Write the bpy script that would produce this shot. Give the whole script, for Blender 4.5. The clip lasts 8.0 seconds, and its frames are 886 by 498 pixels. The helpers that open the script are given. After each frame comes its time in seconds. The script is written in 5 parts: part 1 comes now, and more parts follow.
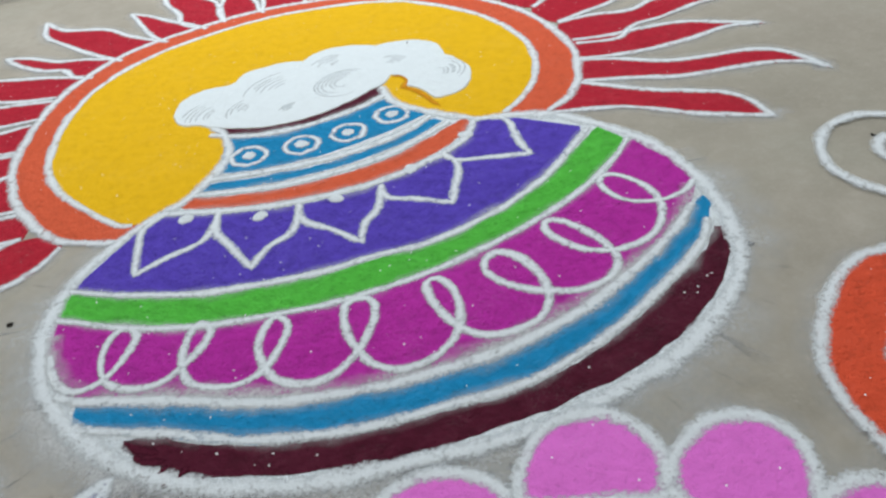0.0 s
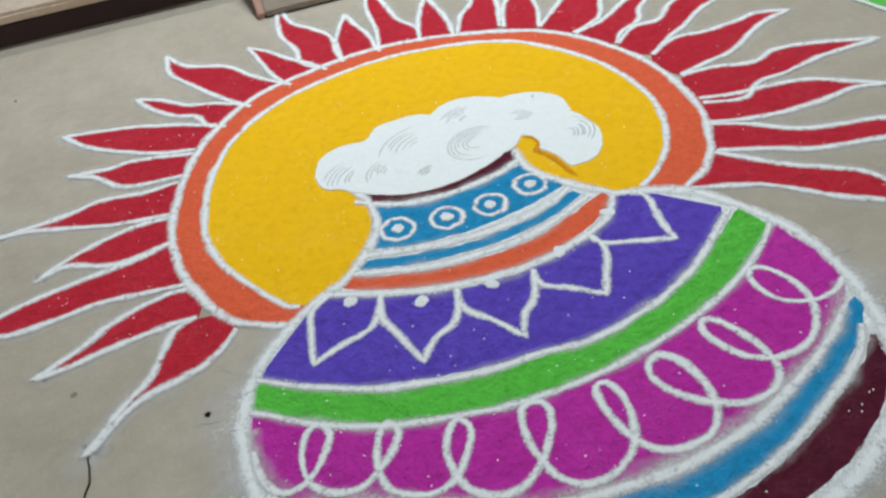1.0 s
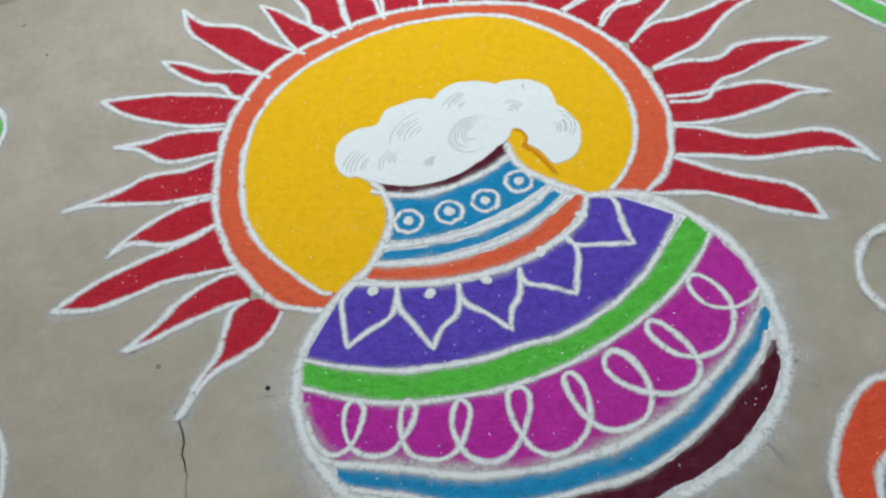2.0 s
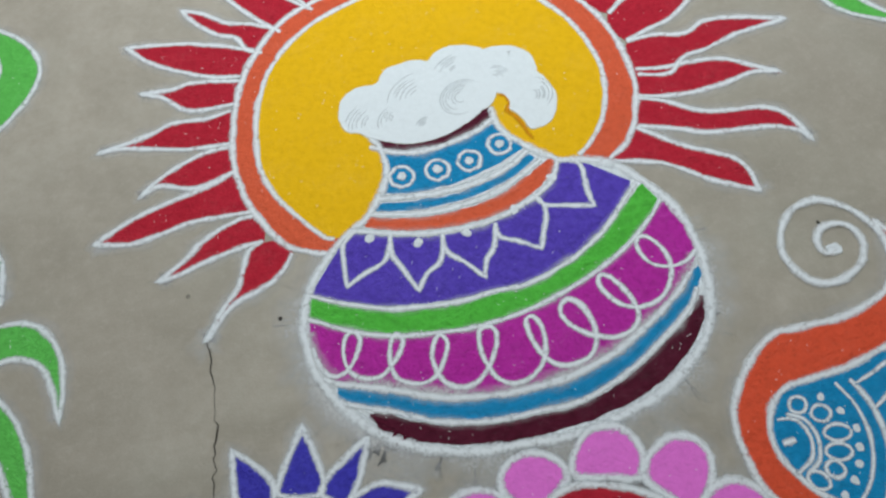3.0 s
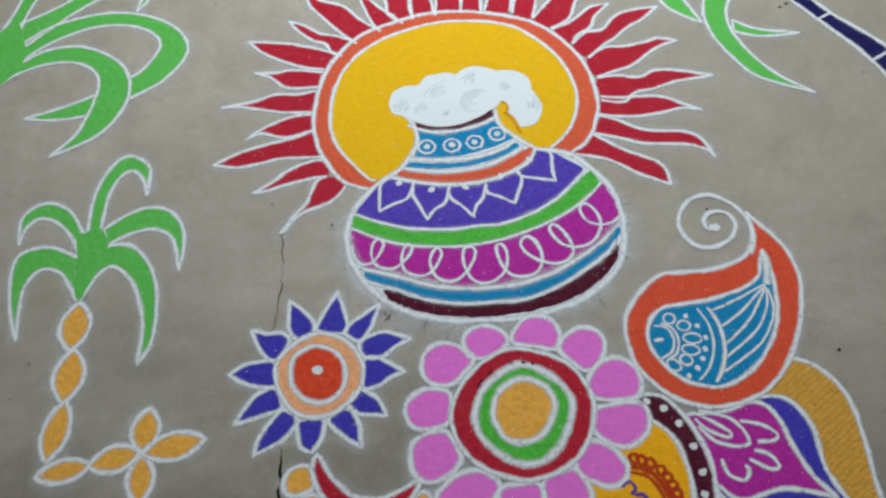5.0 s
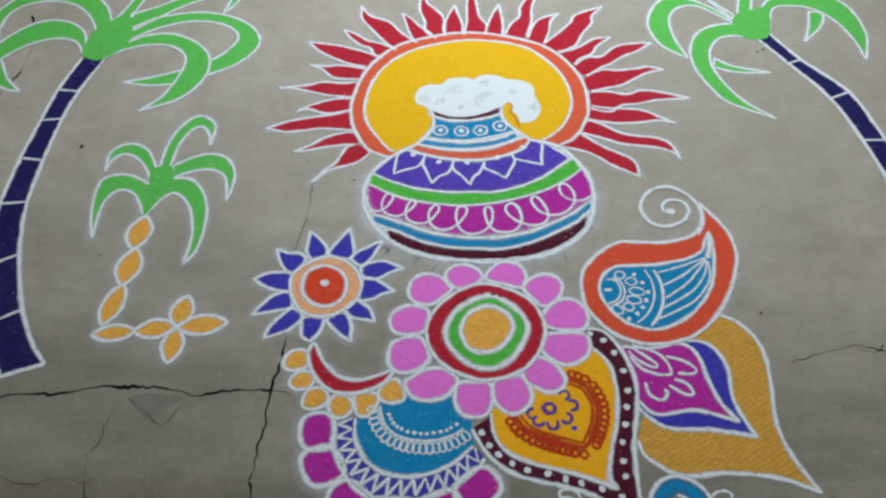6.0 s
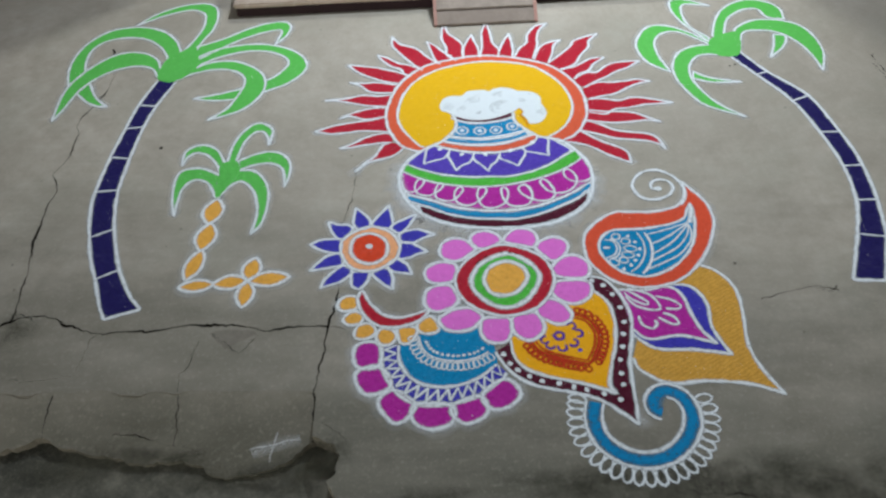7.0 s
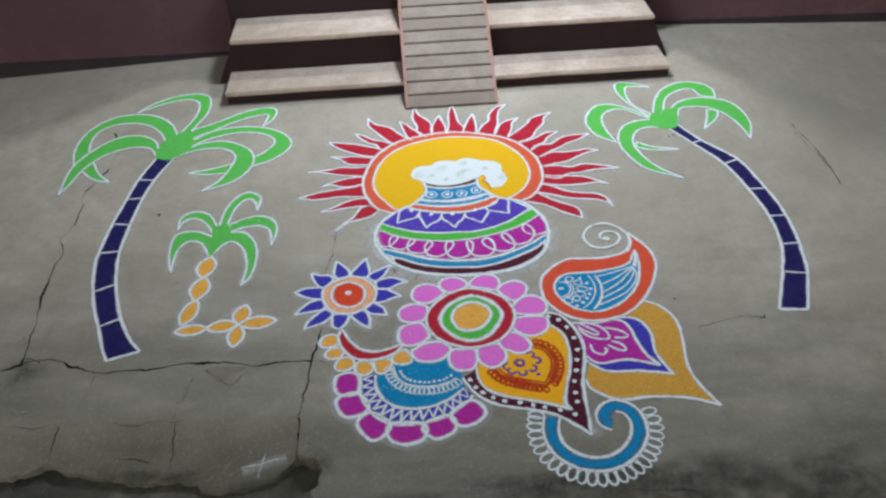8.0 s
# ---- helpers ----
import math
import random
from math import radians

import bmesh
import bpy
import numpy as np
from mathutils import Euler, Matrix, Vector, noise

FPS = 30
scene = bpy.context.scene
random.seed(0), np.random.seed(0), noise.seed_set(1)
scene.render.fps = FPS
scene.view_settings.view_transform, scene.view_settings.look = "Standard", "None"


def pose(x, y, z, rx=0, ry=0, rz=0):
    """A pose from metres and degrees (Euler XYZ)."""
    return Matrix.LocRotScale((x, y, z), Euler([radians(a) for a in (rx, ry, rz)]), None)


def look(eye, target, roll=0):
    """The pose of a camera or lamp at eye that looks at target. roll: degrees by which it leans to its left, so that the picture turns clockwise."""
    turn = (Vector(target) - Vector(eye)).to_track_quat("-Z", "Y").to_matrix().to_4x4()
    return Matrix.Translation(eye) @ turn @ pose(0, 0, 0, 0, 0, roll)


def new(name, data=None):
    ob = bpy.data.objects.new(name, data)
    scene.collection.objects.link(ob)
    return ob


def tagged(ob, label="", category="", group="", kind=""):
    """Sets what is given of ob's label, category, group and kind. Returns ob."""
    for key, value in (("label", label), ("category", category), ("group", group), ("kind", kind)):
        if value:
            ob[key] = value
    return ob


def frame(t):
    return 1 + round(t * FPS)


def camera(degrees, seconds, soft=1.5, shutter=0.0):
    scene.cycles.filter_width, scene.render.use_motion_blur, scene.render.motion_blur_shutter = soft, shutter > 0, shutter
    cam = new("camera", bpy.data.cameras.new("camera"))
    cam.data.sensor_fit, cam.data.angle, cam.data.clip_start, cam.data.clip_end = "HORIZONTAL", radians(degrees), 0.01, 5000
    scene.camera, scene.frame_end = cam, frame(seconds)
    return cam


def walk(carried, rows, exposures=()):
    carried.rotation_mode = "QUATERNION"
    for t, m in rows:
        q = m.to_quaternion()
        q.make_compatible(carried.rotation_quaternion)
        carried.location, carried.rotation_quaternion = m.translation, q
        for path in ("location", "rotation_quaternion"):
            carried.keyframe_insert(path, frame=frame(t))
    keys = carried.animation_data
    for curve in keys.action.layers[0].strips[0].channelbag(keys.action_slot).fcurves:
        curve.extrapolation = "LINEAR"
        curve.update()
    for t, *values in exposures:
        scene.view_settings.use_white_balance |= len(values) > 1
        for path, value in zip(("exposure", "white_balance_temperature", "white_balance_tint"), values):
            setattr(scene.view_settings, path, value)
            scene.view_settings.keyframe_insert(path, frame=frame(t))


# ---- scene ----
cam = camera(58.7, 8.0, soft=2.5)
PATH = [
    (0, (-0.158, -1.498, 0.445), (0.277, 0.024, -0.778), -7.3),
    (0.5, (-0.22, -1.445, 0.493), (0.142, 0.082, -0.747), -7.9),
    (1, (-0.244, -1.4, 0.602), (0.074, 0.062, -0.725), -9.0),
    (1.2, (-0.25, -1.391, 0.651), (0.03, -0.016, -0.774), -9.8),
    (2.5, (-0.245, -1.359, 1.033), (0.003, -0.335, -0.667), -5.8),
    (3, (-0.235, -1.386, 1.111), (-0.04, -0.496, -0.67), -5.6),
    (3.5, (-0.234, -1.395, 1.245), (-0.121, -0.625, -0.597), -6.7),
    (4, (-0.258, -1.475, 1.276), (-0.14, -0.683, -0.557), -4.6),
    (4.2, (-0.289, -1.523, 1.3), (-0.143, -0.712, -0.523), -2.9),
    (5.3, (-0.274, -2.043, 1.521), (-0.146, -0.913, -0.124), -0.2),
    (5.5, (-0.234, -2.144, 1.524), (-0.149, -0.971, -0.094), 0.0),
    (6, (-0.184, -2.37, 1.59), (-0.15, -1.133, 0.018), -1.1),
    (6.5, (-0.23, -2.633, 1.629), (-0.211, -1.308, 0.131), -1.9),
    (7, (-0.249, -2.846, 1.693), (-0.232, -1.468, 0.243), -2.5),
    (7.5, (-0.238, -3.064, 1.714), (-0.166, -1.594, 0.36), -0.9),
    (8, (-0.229, -3.169, 1.743), (-0.15, -1.616, 0.486), -2.3),
]
EXPOSURES = [(0, 0.0, 6800, 8.6), (1.2, -0.04, 7000, 8.0), (2.5, -0.12, 6850, 7.6), (4.2, -0.17, 6750, 8.2), (5.5, -0.07, 6650, 8.2), (8, 0.01, 6450, 9.0)]
walk(cam, [(t, look(eye, target, roll)) for t, eye, target, roll in PATH], EXPOSURES)

# ---- light: a lamp inside the gateway, and the dull sky of early morning ----
world = bpy.data.worlds.new("sky")
scene.world = world
world.use_nodes = True
wn = world.node_tree.nodes
sky = wn.new("ShaderNodeTexSky")
sky.sky_type = "NISHITA"
sky.sun_disc = False
sky.sun_elevation = radians(8)
sky.sun_rotation = radians(200)
hue = wn.new("ShaderNodeHueSaturation")
hue.inputs["Saturation"].default_value = 0.25
world.node_tree.links.new(sky.outputs["Color"], hue.inputs["Color"])
world.node_tree.links.new(hue.outputs["Color"], wn["Background"].inputs["Color"])
wn["Background"].inputs["Strength"].default_value = 0.155


def lamp(name, place, watts, colour, size):
    data = bpy.data.lights.new(name, "POINT")
    data.energy, data.color, data.shadow_soft_size = watts, colour, size
    ob = new(name, data)
    ob.location = place


lamp("porch_lamp", (0.457, 1.9, 2.6), 185, (0.96, 1.0, 1.0), 0.13)
lamp("gate_lamp", (0.20, 0.30, 1.84), 138, (0.90, 1.0, 1.16), 0.15)


# ---- materials ----
def material(name):
    m = bpy.data.materials.new(name)
    m.use_nodes = True
    nt = m.node_tree
    return m, nt, nt.nodes["Principled BSDF"]


def link(nt, a, b):
    nt.links.new(a, b)


def noise_node(nt, vector, scale, detail=4, rough=0.6):
    n = nt.nodes.new("ShaderNodeTexNoise")
    n.inputs["Scale"].default_value, n.inputs["Detail"].default_value, n.inputs["Roughness"].default_value = scale, detail, rough
    link(nt, vector, n.inputs["Vector"])
    return n.outputs["Fac"]


def ramp_node(nt, fac, stops):
    n = nt.nodes.new("ShaderNodeValToRGB")
    e = n.color_ramp.elements
    e[0].position, e[0].color = stops[0][0], (*stops[0][1], 1)
    e[1].position, e[1].color = stops[-1][0], (*stops[-1][1], 1)
    for p, c in stops[1:-1]:
        k = e.new(p)
        k.color = (*c, 1)
    link(nt, fac, n.inputs["Fac"])
    return n.outputs["Color"]


def mix_node(nt, fac, a, b, blend="MIX"):
    n = nt.nodes.new("ShaderNodeMix")
    n.data_type, n.blend_type = "RGBA", blend
    for sock, v in ((n.inputs[0], fac), (n.inputs[6], a), (n.inputs[7], b)):
        if hasattr(v, "is_linked"):
            link(nt, v, sock)
        elif isinstance(v, tuple):
            sock.default_value = (*v, 1)
        else:
            sock.default_value = v
    return n.outputs[2]


def range_node(nt, v, a, b, c, d):
    n = nt.nodes.new("ShaderNodeMapRange")
    for i, x in enumerate((a, b, c, d)):
        n.inputs[i + 1].default_value = x
    link(nt, v, n.inputs[0])
    return n.outputs[0]


def math_node(nt, op, a, b=0.0):
    n = nt.nodes.new("ShaderNodeMath")
    n.operation = op
    for i, v in enumerate((a, b)):
        if hasattr(v, "is_linked"):
            link(nt, v, n.inputs[i])
        else:
            n.inputs[i].default_value = v
    return n.outputs[0]


def bump_node(nt, bsdf, height, strength, distance, before=None):
    n = nt.nodes.new("ShaderNodeBump")
    n.inputs["Strength"].default_value, n.inputs["Distance"].default_value = strength, distance
    link(nt, height, n.inputs["Height"])
    if before:
        link(nt, before, n.inputs["Normal"])
    link(nt, n.outputs["Normal"], bsdf.inputs["Normal"])
    return n.outputs["Normal"]


def place_of(nt):
    return nt.nodes.new("ShaderNodeNewGeometry").outputs["Position"]


def powder(name, colour, vary=0.18, streak=None, clumps=0.0, relief=1.0):
    """Loose coloured powder: grainy, in soft heaps, with a few sparkles painted into the colour."""
    m, nt, b = material(name)
    p = place_of(nt)
    fine, mid, big = noise_node(nt, p, 900, 2), noise_node(nt, p, 70, 5), noise_node(nt, p, 11, 4)
    lump = noise_node(nt, p, 210, 4, 0.72)
    dark = tuple(c * (1 - vary * 1.6) for c in colour)
    light = tuple(min(1, c * (1 + vary) + 0.03 * vary) for c in colour)
    c = ramp_node(nt, mid, [(0.25, dark), (0.5, colour), (0.78, light)])
    c = mix_node(nt, range_node(nt, big, 0.35, 0.7, 0.0, 0.35), c, light)
    c = mix_node(nt, range_node(nt, fine, 0.4, 0.75, 0.0, 0.3), c, dark)
    # pits between the clumps, shaded in the colour, and white grains strewn over it
    c = mix_node(nt, range_node(nt, lump, 0.30, 0.44, 0.55 * relief, 0.0), c, tuple(k * 0.45 for k in colour))
    strewn = math_node(nt, "MULTIPLY", range_node(nt, noise_node(nt, p, 1300, 2), 0.60, 0.72, 0.0, 0.35), range_node(nt, noise_node(nt, p, 19, 5, 0.7), 0.48, 0.70, 0.0, 1.0))
    c = mix_node(nt, strewn, c, (0.66, 0.68, 0.68))
    if streak:
        w = nt.nodes.new("ShaderNodeTexWave")
        w.inputs["Scale"].default_value, w.inputs["Distortion"].default_value = 30, 5.0
        w.inputs["Detail Scale"].default_value = 2.0
        turn = nt.nodes.new("ShaderNodeMapping")
        turn.inputs["Rotation"].default_value = (0, 0, radians(62))
        link(nt, p, turn.inputs["Vector"])
        link(nt, turn.outputs[0], w.inputs["Vector"])
        c = mix_node(nt, range_node(nt, w.outputs["Fac"], 0.55, 0.95, 0.0, 0.42), c, streak)
    v = nt.nodes.new("ShaderNodeTexVoronoi")
    v.inputs["Scale"].default_value = 210
    link(nt, p, v.inputs["Vector"])
    sep = nt.nodes.new("ShaderNodeSeparateColor")
    link(nt, v.outputs["Color"], sep.inputs[0])
    # sparkle of single bright grains, painted as fixed near-white dots
    glint = math_node(nt, "MULTIPLY", math_node(nt, "LESS_THAN", v.outputs["Distance"], 0.17), math_node(nt, "GREATER_THAN", sep.outputs[0], 0.955))
    c = mix_node(nt, glint, c, (0.85, 0.85, 0.85))
    link(nt, c, b.inputs["Base Color"])
    b.inputs["Roughness"].default_value = 0.95
    b.inputs["Specular IOR Level"].default_value = 0.15
    first = bump_node(nt, b, mid, 0.62 * relief, 0.007 + clumps)
    second = bump_node(nt, b, lump, 0.75 * relief, 0.0046 + clumps * 0.6, first)
    bump_node(nt, b, fine, 0.45 * relief, 0.0013, second)
    return m


def white_line_material(name, colour, thin=0.0, soft=False):
    """Hand-poured line of powder that thins out into single grains at its edges."""
    m, nt, b = material(name)
    p = place_of(nt)
    uv = nt.nodes.new("ShaderNodeUVMap")
    uv.uv_map = "across"
    sep = nt.nodes.new("ShaderNodeSeparateXYZ")
    link(nt, uv.outputs[0], sep.inputs[0])
    off = math_node(nt, "ABSOLUTE", math_node(nt, "SUBTRACT", sep.outputs["Y"], 0.5))
    off = math_node(nt, "MULTIPLY", off, 2.0)
    fine, mid, big = noise_node(nt, p, 1150, 3, 0.7), noise_node(nt, p, 300, 5, 0.72), noise_node(nt, p, 28, 3)
    wob = math_node(nt, "ADD", math_node(nt, "MULTIPLY", fine, 1.0), math_node(nt, "MULTIPLY", mid, 1.3))
    lo = math_node(nt, "ADD", off, math_node(nt, "SUBTRACT", wob, 1.15))
    cover = range_node(nt, lo, 0.18 - thin, 0.80 - thin * 0.6, 1.0, 0.0)
    if soft:
        cloud = noise_node(nt, p, 14, 6, 0.68)
        cover = math_node(nt, "MULTIPLY", range_node(nt, off, 0.15, 1.0, 1.0, 0.0), range_node(nt, cloud, 0.30, 0.68, 0.0, 1.0 - thin))
        cover = math_node(nt, "MULTIPLY", cover, range_node(nt, wob, 0.85, 1.35, 0.35, 1.45))
    worn = noise_node(nt, p, 95, 4, 0.7)
    cover = math_node(nt, "MULTIPLY", cover, range_node(nt, math_node(nt, "ADD", worn, math_node(nt, "MULTIPLY", math_node(nt, "SUBTRACT", mid, 0.5), 0.5)), 0.54, 0.72, 1.0, 0.40))
    c = ramp_node(nt, mid, [(0.25, tuple(k * 0.82 for k in colour)), (0.6, colour)])
    c = mix_node(nt, range_node(nt, big, 0.4, 0.75, 0.0, 0.3), c, tuple(k * 0.85 for k in colour))
    link(nt, c, b.inputs["Base Color"])
    link(nt, cover, b.inputs["Alpha"])
    b.inputs["Roughness"].default_value = 0.95
    b.inputs["Specular IOR Level"].default_value = 0.15
    first = bump_node(nt, b, mid, 0.6, 0.0035)
    bump_node(nt, b, fine, 0.3, 0.001, first)
    return m


WHITE = white_line_material("white_powder_line", (0.70, 0.745, 0.755))
RED_LINE = white_line_material("red_powder_line", (0.46, 0.035, 0.012))
INDIGO_LINE = white_line_material("indigo_powder_line", (0.10, 0.04, 0.30))
OCHRE_LINE = white_line_material("ochre_powder_line", (0.62, 0.25, 0.01))
CYAN_LINE = white_line_material("blue_powder_line", (0.005, 0.22, 0.46))
DUST = white_line_material("white_powder_dust", (0.70, 0.71, 0.70), thin=0.5)
FILM = white_line_material("fine_white_dust", (0.66, 0.68, 0.67), 0.52, True)
HAZE = white_line_material("white_powder_haze", (0.66, 0.68, 0.67), 0.35, True)
MOSS = white_line_material("damp_moss", (0.070, 0.069, 0.048), 0.22, True)
WHITE_FILL = powder("white_powder", (0.66, 0.71, 0.72), 0.07)
GROOVE_SHADE_LINE = white_line_material("groove_shade_line", (0.555, 0.605, 0.615), thin=0.2)
SMOOTH_WHITE = powder("pressed_white_powder", (0.60, 0.65, 0.655), 0.035, relief=0.25)
YELLOW = powder("yellow_powder", (0.68, 0.392, 0.007), 0.07, relief=0.5)
MARIGOLD = powder("marigold_powder", (0.76, 0.365, 0.008), 0.08, relief=0.6)
ORANGE = powder("orange_powder", (0.64, 0.105, 0.045), 0.08)
RED = powder("red_powder", (0.42, 0.015, 0.032), 0.16)
MAROON_LINE = white_line_material("maroon_powder_line", (0.075, 0.006, 0.02))
PURPLE = powder("violet_powder", (0.085, 0.05, 0.40), 0.2)
INDIGO = powder("indigo_powder", (0.045, 0.04, 0.38), 0.18)
NAVY = powder("navy_powder", (0.012, 0.009, 0.085), 0.2)
GREEN = powder("green_powder", (0.085, 0.49, 0.055), 0.16, clumps=0.004)
LEAF = powder("leaf_green_powder", (0.105, 0.47, 0.085), 0.10)
MAGENTA = powder("magenta_powder", (0.42, 0.022, 0.30), 0.16)
PINK = powder("pink_powder", (0.66, 0.15, 0.54), 0.07, relief=0.6)
CYAN = powder("blue_powder", (0.004, 0.22, 0.44), 0.16)
MAROON = powder("maroon_powder", (0.075, 0.006, 0.02), 0.25)
PEACH = powder("peach_powder", (0.80, 0.38, 0.18), 0.14)
AMBER = powder("amber_powder", (0.76, 0.385, 0.065), 0.12)
GOLD = powder("gold_powder", (0.61, 0.33, 0.055), 0.16, streak=(0.38, 0.18, 0.02))
CORAL = powder("coral_powder", (0.66, 0.082, 0.035), 0.08)
VERMILION = powder("vermilion_powder", (0.66, 0.06, 0.02), 0.14)


def concrete(name, base, dark, light, speck=True, front_dark=False, blotch=0.9, gloss=0.3, pieces=False):
    m, nt, b = material(name)
    p = place_of(nt)
    big, mid, fine = noise_node(nt, p, blotch, 5, 0.62), noise_node(nt, p, 5.5, 8, 0.66), noise_node(nt, p, 260, 3)
    c = ramp_node(nt, mid, [(0.33, dark), (0.5, base), (0.68, light)])
    c = mix_node(nt, range_node(nt, big, 0.40, 0.66, 0.0, 0.72), c, tuple(k * 0.88 for k in dark))
    olive = noise_node(nt, p, 2.7, 7, 0.68)
    c = mix_node(nt, range_node(nt, olive, 0.46, 0.66, 0.0, 0.42), c, (dark[0] * 0.80, dark[1] * 0.88, dark[2] * 0.84))
    c = mix_node(nt, range_node(nt, olive, 0.30, 0.44, 0.40, 0.0), c, light)
    c = mix_node(nt, range_node(nt, fine, 0.45, 0.8, 0.0, 0.25), c, light)
    patch = noise_node(nt, p, 17, 6, 0.7)
    c = mix_node(nt, range_node(nt, patch, 0.47, 0.70, 0.0, 0.55), c, dark)
    if front_dark:
        # darker brown towards the broken front edge and the west, in streaks and blotches
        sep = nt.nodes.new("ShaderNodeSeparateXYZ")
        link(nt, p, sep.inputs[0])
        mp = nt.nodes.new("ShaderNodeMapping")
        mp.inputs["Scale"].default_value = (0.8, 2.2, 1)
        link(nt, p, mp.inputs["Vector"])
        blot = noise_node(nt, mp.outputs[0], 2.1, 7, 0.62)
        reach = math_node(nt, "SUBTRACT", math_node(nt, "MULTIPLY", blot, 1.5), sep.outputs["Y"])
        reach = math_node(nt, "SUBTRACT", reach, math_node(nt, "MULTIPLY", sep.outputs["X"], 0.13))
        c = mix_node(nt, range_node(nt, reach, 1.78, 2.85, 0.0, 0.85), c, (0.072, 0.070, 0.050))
    if speck:
        v = nt.nodes.new("ShaderNodeTexVoronoi")
        v.inputs["Scale"].default_value = 9
        link(nt, p, v.inputs["Vector"])
        spot = math_node(nt, "LESS_THAN", v.outputs["Distance"], 0.035)
        c = mix_node(nt, math_node(nt, "MULTIPLY", spot, 0.7), c, tuple(k * 0.3 for k in dark))
    spots = noise_node(nt, p, 75, 5, 0.75)
    c = mix_node(nt, range_node(nt, spots, 0.52, 0.75, 0.0, 0.35), c, light)
    c = mix_node(nt, range_node(nt, spots, 0.28, 0.45, 0.4, 0.0), c, dark)
    if pieces:
        own = nt.nodes.new("ShaderNodeObjectInfo").outputs["Random"]
        c = mix_node(nt, range_node(nt, own, 0.0, 1.0, 0.0, 0.55), c, dark)
    link(nt, c, b.inputs["Base Color"])
    b.inputs["Roughness"].default_value = 0.8
    b.inputs["Specular IOR Level"].default_value = gloss
    first = bump_node(nt, b, mid, 0.25, 0.006)
    bump_node(nt, b, fine, 0.3, 0.0015, first)
    return m, nt, b, c, p


CONCRETE = concrete("old_concrete", (0.345, 0.312, 0.254), (0.262, 0.238, 0.188), (0.410, 0.376, 0.315), front_dark=True)[0]
OXIDE = concrete("faded_red_oxide_paint", (0.34, 0.19, 0.15), (0.25, 0.12, 0.095), (0.40, 0.29, 0.24), speck=False)[0]
SOIL = concrete("mossy_old_cement", (0.125, 0.118, 0.09), (0.030, 0.030, 0.022), (0.27, 0.25, 0.195), speck=False, blotch=3.6)[0]
CHIP = concrete("chipped_cement", (0.20, 0.18, 0.145), (0.13, 0.115, 0.09), (0.25, 0.23, 0.19), speck=False)[0]
STEP_STONE = concrete("worn_step_cement", (0.42, 0.34, 0.28), (0.28, 0.22, 0.17), (0.60, 0.53, 0.46))[0]
RAMP_STONE = concrete("worn_ramp_cement", (0.27, 0.23, 0.19), (0.16, 0.13, 0.105), (0.40, 0.35, 0.295), pieces=True)[0]
MAROON_PAINT = concrete("maroon_wall_paint", (0.074, 0.036, 0.043), (0.054, 0.025, 0.031), (0.096, 0.049, 0.057), speck=False)[0]
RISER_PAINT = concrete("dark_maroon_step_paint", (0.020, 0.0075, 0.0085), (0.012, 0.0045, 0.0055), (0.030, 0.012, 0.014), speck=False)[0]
FOOT_BLACK = concrete("wall_foot_black", (0.018, 0.014, 0.015), (0.011, 0.009, 0.01), (0.028, 0.022, 0.024), speck=False)[0]
CRACK = concrete("crack_shade", (0.012, 0.010, 0.008), (0.006, 0.005, 0.004), (0.022, 0.019, 0.015), speck=False, gloss=0.0)[0]


# ---- tools ----
def thing(name, x, y, label, category, group="", kind=""):
    return tagged(_at(new(name), x, y), label, category, group, kind)


def _at(ob, x, y):
    ob.location = (x, y, 0)
    return ob


def part(name, bm, mat, parent=None, label=""):
    me = bpy.data.meshes.new(name)
    bm.to_mesh(me)
    bm.free()
    me.materials.append(mat)
    ob = new(name, me)
    if parent:
        ob.parent = parent
        px, py, pz = parent.location
        if parent.parent:
            gx, gy, gz = parent.parent.location
            px, py, pz = px + gx, py + gy, pz + gz
        me.transform(Matrix.Translation((-px, -py, -pz)))
    return tagged(ob, label)


def box(x0, x1, y0, y1, z0, z1, bevel=0.0, cuts=0):
    bm = bmesh.new()
    bmesh.ops.create_cube(bm, size=1)
    bmesh.ops.scale(bm, vec=(x1 - x0, y1 - y0, z1 - z0), verts=bm.verts)
    bmesh.ops.translate(bm, vec=((x0 + x1) / 2, (y0 + y1) / 2, (z0 + z1) / 2), verts=bm.verts)
    if cuts:
        bmesh.ops.subdivide_edges(bm, edges=[e for e in bm.edges if abs(e.verts[0].co.x - e.verts[1].co.x) > 0.3], cuts=cuts, use_grid_fill=True)
    if bevel:
        bmesh.ops.bevel(bm, geom=bm.edges[:], offset=bevel, segments=2, affect="EDGES")
    return bm


def run(points, step):
    """Catmull-Rom through an open run of points."""
    p = [points[0], *points, points[-1]]
    if len(points) == 2:
        a, b = points
        n = max(2, int(math.dist(a, b) / step))
        return [(a[0] + (b[0] - a[0]) * k / n, a[1] + (b[1] - a[1]) * k / n) for k in range(n + 1)]
    out = []
    for i in range(1, len(p) - 2):
        p0, p1, p2, p3 = p[i - 1:i + 3]
        n = max(2, int(math.dist(p1, p2) / step))
        for k in range(n):
            t = k / n
            out.append(tuple(0.5 * (2 * b + (c - a) * t + (2 * a - 5 * b + 4 * c - d) * t * t + (3 * b - a - 3 * c + d) * t ** 3) for a, b, c, d in zip(p0, p1, p2, p3)))
    return out + [tuple(points[-1])]


